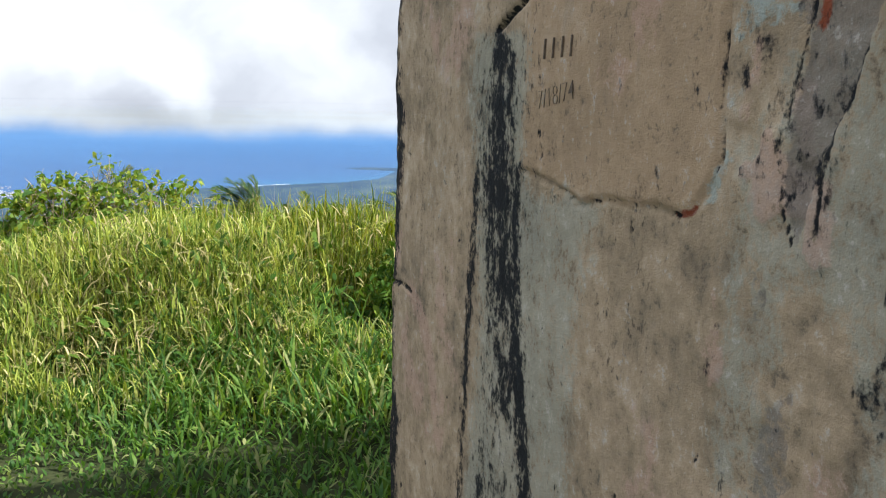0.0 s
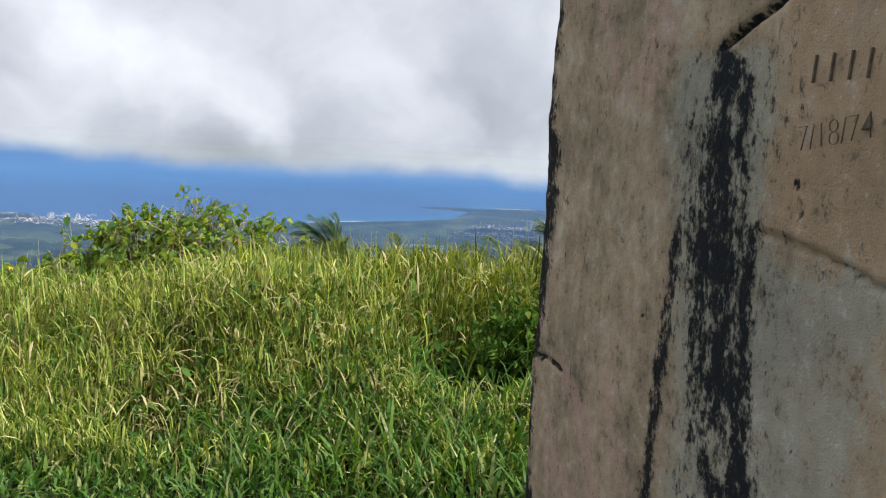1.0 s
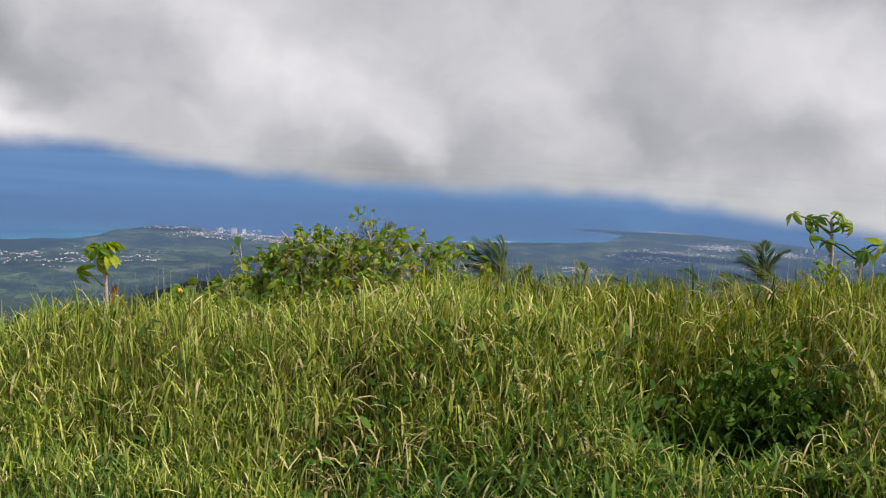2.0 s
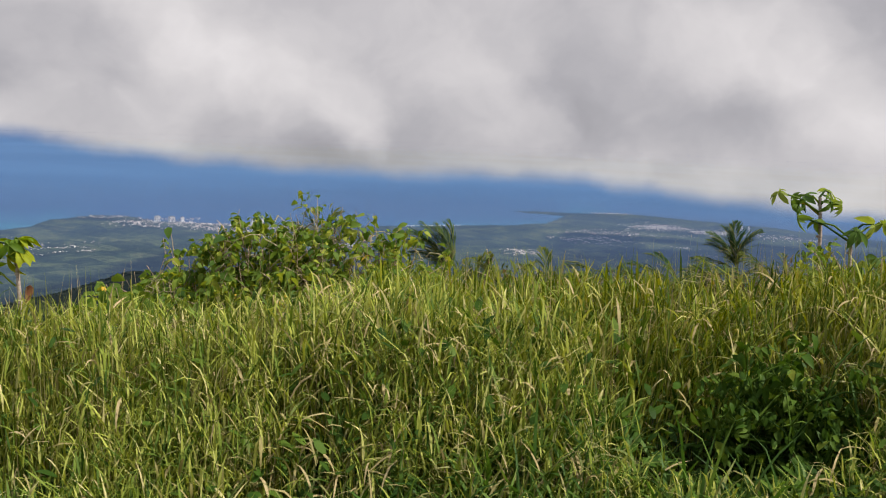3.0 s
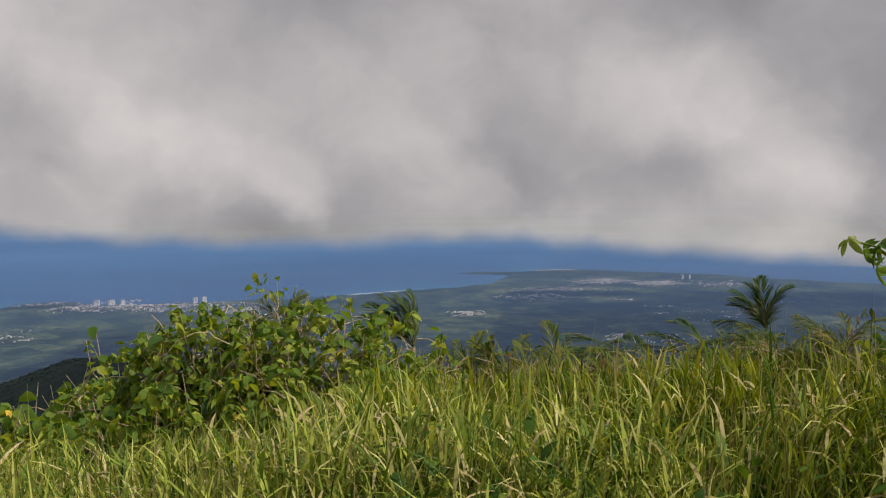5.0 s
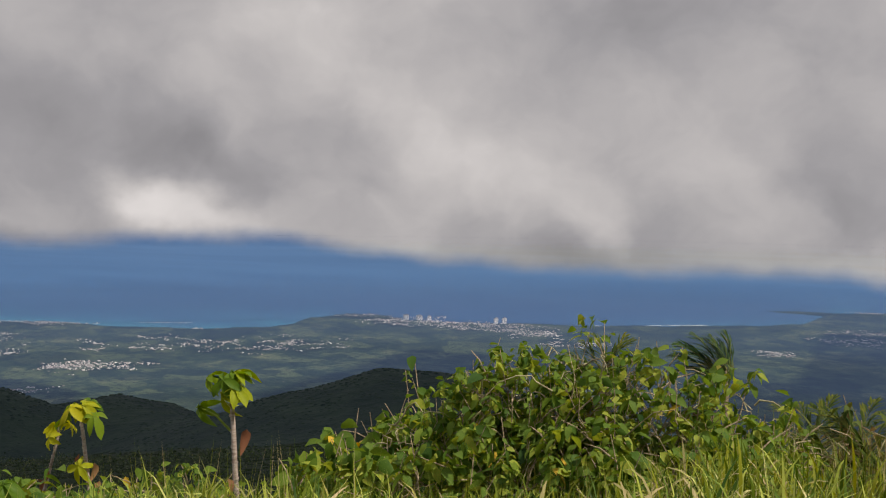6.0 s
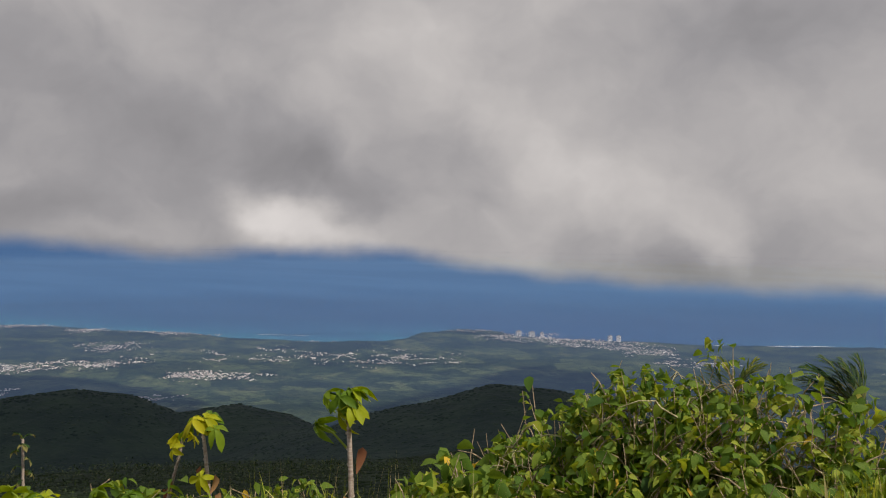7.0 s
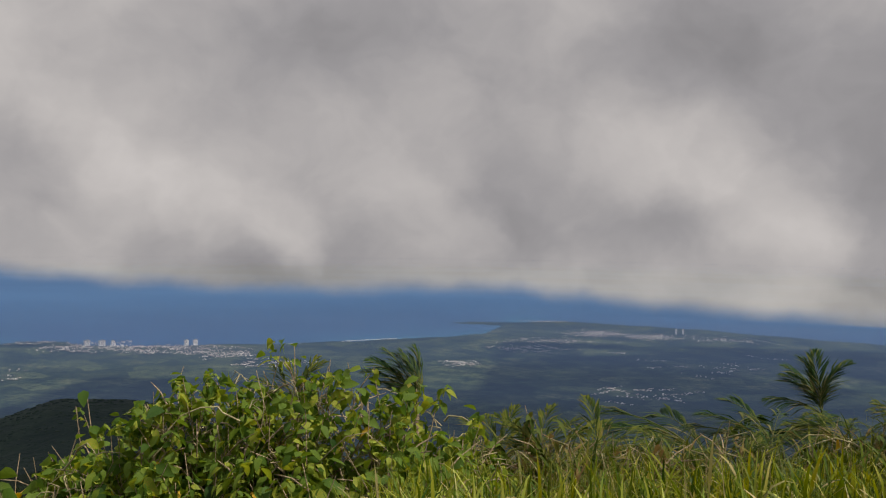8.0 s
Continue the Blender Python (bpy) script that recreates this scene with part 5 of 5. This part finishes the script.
palm("low yellow-green palm at the edge of the slope", -1.15, 7.4, 0.27, [(-60, 36), (-85, 18), (-20, 46), (60, 20), (30, 36), (85, 5)], 0.26, "palms", BLEACHED)
palm("low dry palm at the edge of the slope", -0.35, 7.5, 0.36, [(-85, 16), (-70, 4), (85, 6), (70, 16), (20, 16), (-50, 26)], 0.28, "palms")
palm("low wide-leaved palm among dry scrub", -1.6, 7.3, 0.22, [(-60, 36), (-20, 46), (60, 26), (20, 50), (-90, 10)], 0.26, "palms", BLEACHED)
palm("low palm with wide drooping fronds", -0.5, 8.2, 0.10, [(-85, 4), (-70, 14), (80, 0), (100, 10), (30, 6), (-30, 6)], 0.5, "palms")
for px, py, top in ((-0.85, 7.0, 0.34), (-0.62, 6.85, 0.40), (-1.36, 6.9, 0.38), (-0.12, 7.05, 0.46), (0.14, 6.9, 0.55)):
    palm("low tuft of yellow-green fronds in the dry scrub", px, py, top, [(random.uniform(-110, 110), random.uniform(5, 45)) for _ in range(6)], random.uniform(0.16, 0.22), "palms", BLEACHED)


# ---- far woods and towns ----
def crown_stuff(name, count, label, material, sizes):
    """Tree crowns far down the slopes: uneven lumps made of a few leafy facets."""
    az = RNG.uniform(-68, 16, count * 3)
    r = np.where(RNG.uniform(0, 1, count * 3) < 0.5, np.exp(RNG.uniform(math.log(60), math.log(700), count * 3)), RNG.uniform(300, 600, count * 3))
    x, y = r * np.sin(np.radians(az)), r * np.cos(np.radians(az))
    z = terrain(x, y)
    ok = z > SEA + 14
    x, y, z, r = x[ok][:count], y[ok][:count], z[ok][:count], r[ok][:count]
    m = len(x)
    ring = 6
    s = RNG.uniform(sizes[0], sizes[1], m) * (0.6 + r / 800)
    verts, per = [], 2 * ring + 1
    for k in range(ring):
        a = 2 * math.pi * k / ring
        w = RNG.uniform(0.7, 1.25, m) * s
        verts.append(np.stack([x + w * math.cos(a), y + w * math.sin(a), z - 0.4 * s], -1))
    for k in range(ring):
        a = 2 * math.pi * (k + 0.5) / ring
        w = RNG.uniform(0.45, 0.85, m) * s
        verts.append(np.stack([x + w * math.cos(a), y + w * math.sin(a), z + s * RNG.uniform(0.05, 0.16, m)], -1))
    verts.append(np.stack([x + RNG.uniform(-0.3, 0.3, m) * s, y + RNG.uniform(-0.3, 0.3, m) * s, z + s * RNG.uniform(0.12, 0.24, m)], -1))
    verts = np.stack(verts, 1).reshape(-1, 3)
    first = (np.arange(m) * per)[:, None]
    tris = []
    for k in range(ring):
        b, c, d, e = k, (k + 1) % ring, ring + k, ring + (k + 1) % ring
        tris += [first + np.array([[b, c, d]]), first + np.array([[c, e, d]]), first + np.array([[d, e, 2 * ring]])]
    return stuff(name, mesh_from(name, verts, [np.concatenate(tris, 0)], material), label, "woods")


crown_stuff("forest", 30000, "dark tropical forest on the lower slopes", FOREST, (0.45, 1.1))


def slope_canopy(count, leaves, label):
    """Low woody growth below the crest: clumps of small leaves over the falling ground."""
    az = RNG.uniform(-80, 14, count)
    r = np.exp(RNG.uniform(math.log(10.5), math.log(190), count))
    x, y = r * np.sin(np.radians(az)), r * np.cos(np.radians(az))
    keep = (y > 8.5 + 0.25 * np.maximum(0, x + 3)) | (x < -7.5)
    x, y, r = x[keep], y[keep], r[keep]
    size = RNG.uniform(0.16, 0.42, len(x)) * (0.6 + r / 45)
    z = terrain(x, y)
    cx, cy, cz, cs = (np.repeat(v, leaves) for v in (x, y, z, size))
    m = len(cx)
    a, u = RNG.uniform(0, 6.283, m), RNG.uniform(0.1, 1, m)
    out = np.sqrt(1 - u * u) * RNG.uniform(0.7, 1.15, m)
    base = np.stack([cx + cs * out * np.cos(a), cy + cs * out * np.sin(a), cz + cs * u * RNG.uniform(0.5, 1.1, m)], -1)
    return stuff("scrub_canopy", blade_mesh("scrub_canopy", base, RNG.uniform(0, 6.283, m), 0.34 * cs * RNG.uniform(0.6, 1.2, m), RNG.uniform(0.4, 1.5, m), RNG.uniform(0.1, 1.0, m), 0.17 * cs * RNG.uniform(0.7, 1.2, m),
                 CANOPY, 3, 0.45), label, "scrub")


slope_canopy(9000, 16, "dense dark small-leaved scrub on the falling slope")


def dip_place(az, dip):
    r = 221.0 / math.tan(radians(dip))
    return r * math.sin(radians(az)), r * math.cos(radians(az))


def town(label, clusters, seed):
    """Low houses, many and small: each cluster is (bearing, dip, half width, half depth in degrees, houses)."""
    rng = np.random.default_rng(seed)
    verts, quads = [], []
    for az, dip, wa, wd, count in clusters:
        left_over = 0
        for _ in range(int(count * 3.4)):
            if left_over == 0:
                left_over = int(rng.integers(5, 22))
                mid_az, mid_dip, slant = az + rng.normal(0, wa * 0.55), dip + rng.normal(0, wd * 0.5), rng.normal(0, 0.12)
            left_over -= 1
            along = rng.normal(0, 0.40)
            px, py = dip_place(mid_az + along, max(6.2, mid_dip + slant * along + rng.normal(0, 0.03)))
            pz = max(ground_z(px, py), SEA + 0.5)
            w, d, h = rng.uniform(0.8, 2.3) * (4.0 if rng.random() < 0.06 else 1), rng.uniform(0.8, 1.9), rng.uniform(0.4, 0.9)
            a = rng.uniform(0, 3.14)
            c, s = math.cos(a), math.sin(a)
            n0 = len(verts)
            for top in (0, 1):
                for ux, uy in ((-1, -1), (1, -1), (1, 1), (-1, 1)):
                    verts.append((px + c * ux * w / 2 - s * uy * d / 2, py + s * ux * w / 2 + c * uy * d / 2, pz - 0.5 + top * (h + 0.5)))
            quads += [[n0 + v for v in q] for q in ((4, 5, 6, 7), (0, 1, 5, 4), (1, 2, 6, 5), (2, 3, 7, 6), (3, 0, 4, 7))]
    return stuff("town", mesh_from("town", np.array(verts), [np.array(quads)], TOWN), label, "town")


town("white seaside town spread along the headland", [(-28, 7.75, 2.6, 0.25, 160), (-25, 7.95, 2.5, 0.25, 170), (-22, 8.1, 1.8, 0.3, 110), (-20.5, 8.45, 1.0, 0.12, 60), (-18, 9.0, 1.6, 0.25, 70), (-31, 7.45, 1.2, 0.12, 40)], 1)
town("pale houses scattered over the coastal plain", [(-56, 9.2, 3.0, 0.25, 130), (-52.8, 9.2, 1.2, 0.2, 50), (-47.5, 10.05, 2.0, 0.22, 90), (-45, 10.2, 2.0, 0.15, 40), (-52.3, 8.3, 1.6, 0.25, 60), (-59.5, 8.4, 1.2, 0.25, 45),
     (-44, 9.0, 8.0, 0.6, 120), (-36, 9.2, 4.0, 0.5, 80), (-58, 10.6, 4.0, 0.3, 30), (-51, 11.2, 2.5, 0.3, 20)], 2)
town("white buildings along the western shore", [(-58, 6.85, 2.6, 0.06, 120), (-53.5, 7.25, 1.0, 0.08, 50), (-50.8, 7.35, 0.7, 0.06, 40), (-48.6, 7.6, 1.3, 0.05, 60), (-40.8, 8.15, 0.8, 0.08, 20)], 3)
town("pale town spread over the far cape", [(1.5, 6.95, 1.6, 0.16, 200), (4.5, 7.05, 1.6, 0.12, 130), (-2.8, 7.9, 2.2, 0.3, 80), (-6.5, 9.0, 0.8, 0.18, 45), (-1.5, 6.25, 0.8, 0.05, 30), (4, 10.6, 1.8, 0.4, 60), (-1, 7.5, 2.0, 0.2, 70), (9, 7.1, 3.0, 0.12, 60), (8, 8.6, 5.0, 0.6, 50)], 4)


def apartment_tower(az, dip, wide, high, label, group):
    """A white tower block: body with balcony bands, window strips, a roof slab and a lift house."""
    px, py = dip_place(az, dip)
    pz = max(ground_z(px, py), SEA + 0.5)
    block = thing("apartment_tower", label, "tower block", (px, py, pz), group)
    turn = Matrix.Rotation(radians(-az + 30), 4, "Z")

    def box(w, d, h, cx, cy, cz):
        bm = bmesh.new()
        bmesh.ops.create_cube(bm, size=1, matrix=turn @ Matrix.Translation((cx, cy, cz)) @ Matrix.Diagonal((w, d, h, 1)))
        return bm
    part("wall", from_bmesh("wall", box(wide, wide * 0.7, high + 1, 0, 0, high / 2 - 0.5), WHITEWASH), block)
    part("roof", from_bmesh("roof", box(wide * 1.05, wide * 0.75, 0.5, 0, 0, high + 0.25), CONCRETE), block)
    part("lift_house", from_bmesh("lift_house", box(wide * 0.3, wide * 0.3, 1.4, wide * 0.1, 0, high + 1.2), CONCRETE), block)
    for row in range(5):
        part("window", from_bmesh("window", box(wide * 0.6, 0.3, high * 0.04, 0, -wide * 0.36, high * (0.14 + 0.18 * row)), DARK_GLASS), block, "dark band of windows")
    return block


for az, dip, wide, high in ((-28.4, 7.62, 8.5, 9.0), (-27.6, 7.64, 9.0, 8.5), (-27.0, 7.66, 5.0, 8.5), (-22.95, 7.76, 6.5, 9.0), (-22.45, 7.76, 6.5, 9.0)):
    apartment_tower(az, dip, wide, high, "white seaside apartment tower above low houses", "towers of the seaside town")
for az, dip, wide, high in ((6.0, 6.85, 3.0, 8.5), (6.4, 6.85, 3.0, 8.5)):
    apartment_tower(az, dip, wide, high, "distant pale apartment tower on the cape", "towers of the cape town")


def surf(az0, az1, out, wide, label):
    """A broken line of foam along the shore."""
    a = np.linspace(az0, az1, 40)
    r = coast(a) + out
    w = wide * (0.3 + fbm(a * 2.0, a * 0, 91))
    p, q = (r - w) * np.sin(np.radians(a)), (r - w) * np.cos(np.radians(a))
    u, v = (r + w) * np.sin(np.radians(a)), (r + w) * np.cos(np.radians(a))
    verts = np.concatenate([np.stack([p, q, np.full(40, SEA + 0.7)], -1), np.stack([u, v, np.full(40, SEA + 0.35)], -1)])
    i = np.arange(39)
    return tagged(new("surf", mesh_from("surf", verts, [np.stack([i, i + 1, i + 41, i + 40], -1)], SURF)), label, "surf", kind="structure")


surf(-17, -10.5, -2, 5, "white surf along the open beach")
surf(-30.5, -29, 2, 4, "white surf beside the headland")
surf(-44, -41, 60, 3, "white breakers over the reef")


# ---- marks scratched in the plaster, and blades at the foot of the ruin ----
SCRATCH = plain_material("scratched_lines", (0.075, 0.055, 0.038), (0.13, 0.10, 0.07), 60, 0.95, 0.2, 0.002)


def on_wall(k, z, out=0.004, turn=0.0):
    p = CORNER + k * ALONG - out * INWARD
    m = Matrix(((ALONG[0], 0, -INWARD[0], p[0]), (ALONG[1], 0, -INWARD[1], p[1]), (0, 1, 0, z), (0, 0, 0, 1)))
    return m @ Matrix.Rotation(radians(turn), 4, "Z")


def scratched_bar(k, z, wide, high, turn):
    bm = bmesh.new()
    bmesh.ops.create_cube(bm, size=1, matrix=Matrix.Diagonal((wide, high, 0.003, 1)))
    for v in bm.verts:
        v.co.x += 0.15 * v.co.y
    return part("scratched_bar", from_bmesh("scratched_bar", bm, SCRATCH), ruin, "thin scratched stroke", on_wall(k, z, 0.0080, turn))


for k in (0.976, 1.010, 1.045, 1.078):
    scratched_bar(k, 1.646 + (k - 0.976) * 0.05, 0.0026, 0.034, 4)
text = bpy.data.curves.new("scratched_date", "FONT")
text.body, text.size, text.extrude, text.space_character = "7/18/74", 0.050, 0.0008, 0.95
text.offset = -0.0021
text.materials.append(SCRATCH)
date_ob = part("scratched_date", text, ruin, "date scratched into the plaster")
date_ob.matrix_basis = on_wall(0.958, 1.540, 0.0080, 10)

n_ = 26
ks, ds = RNG.uniform(0.0, 1.5, n_), RNG.uniform(0.04, 0.22, n_)
foot = CORNER + ks[:, None] * ALONG - ds[:, None] * INWARD
stuff("grass_tuft", blade_mesh("grass_tuft", np.column_stack([foot, terrain(foot[:, 0], foot[:, 1])]), RNG.uniform(0, 6.283, n_), RNG.uniform(0.25, 0.62, n_), RNG.uniform(0.0, 0.25, n_),
      RNG.uniform(0.0, 0.9, n_), RNG.uniform(0.006, 0.012, n_), LUSH, 8), "few long grass blades against the foot of the wall", "grass")
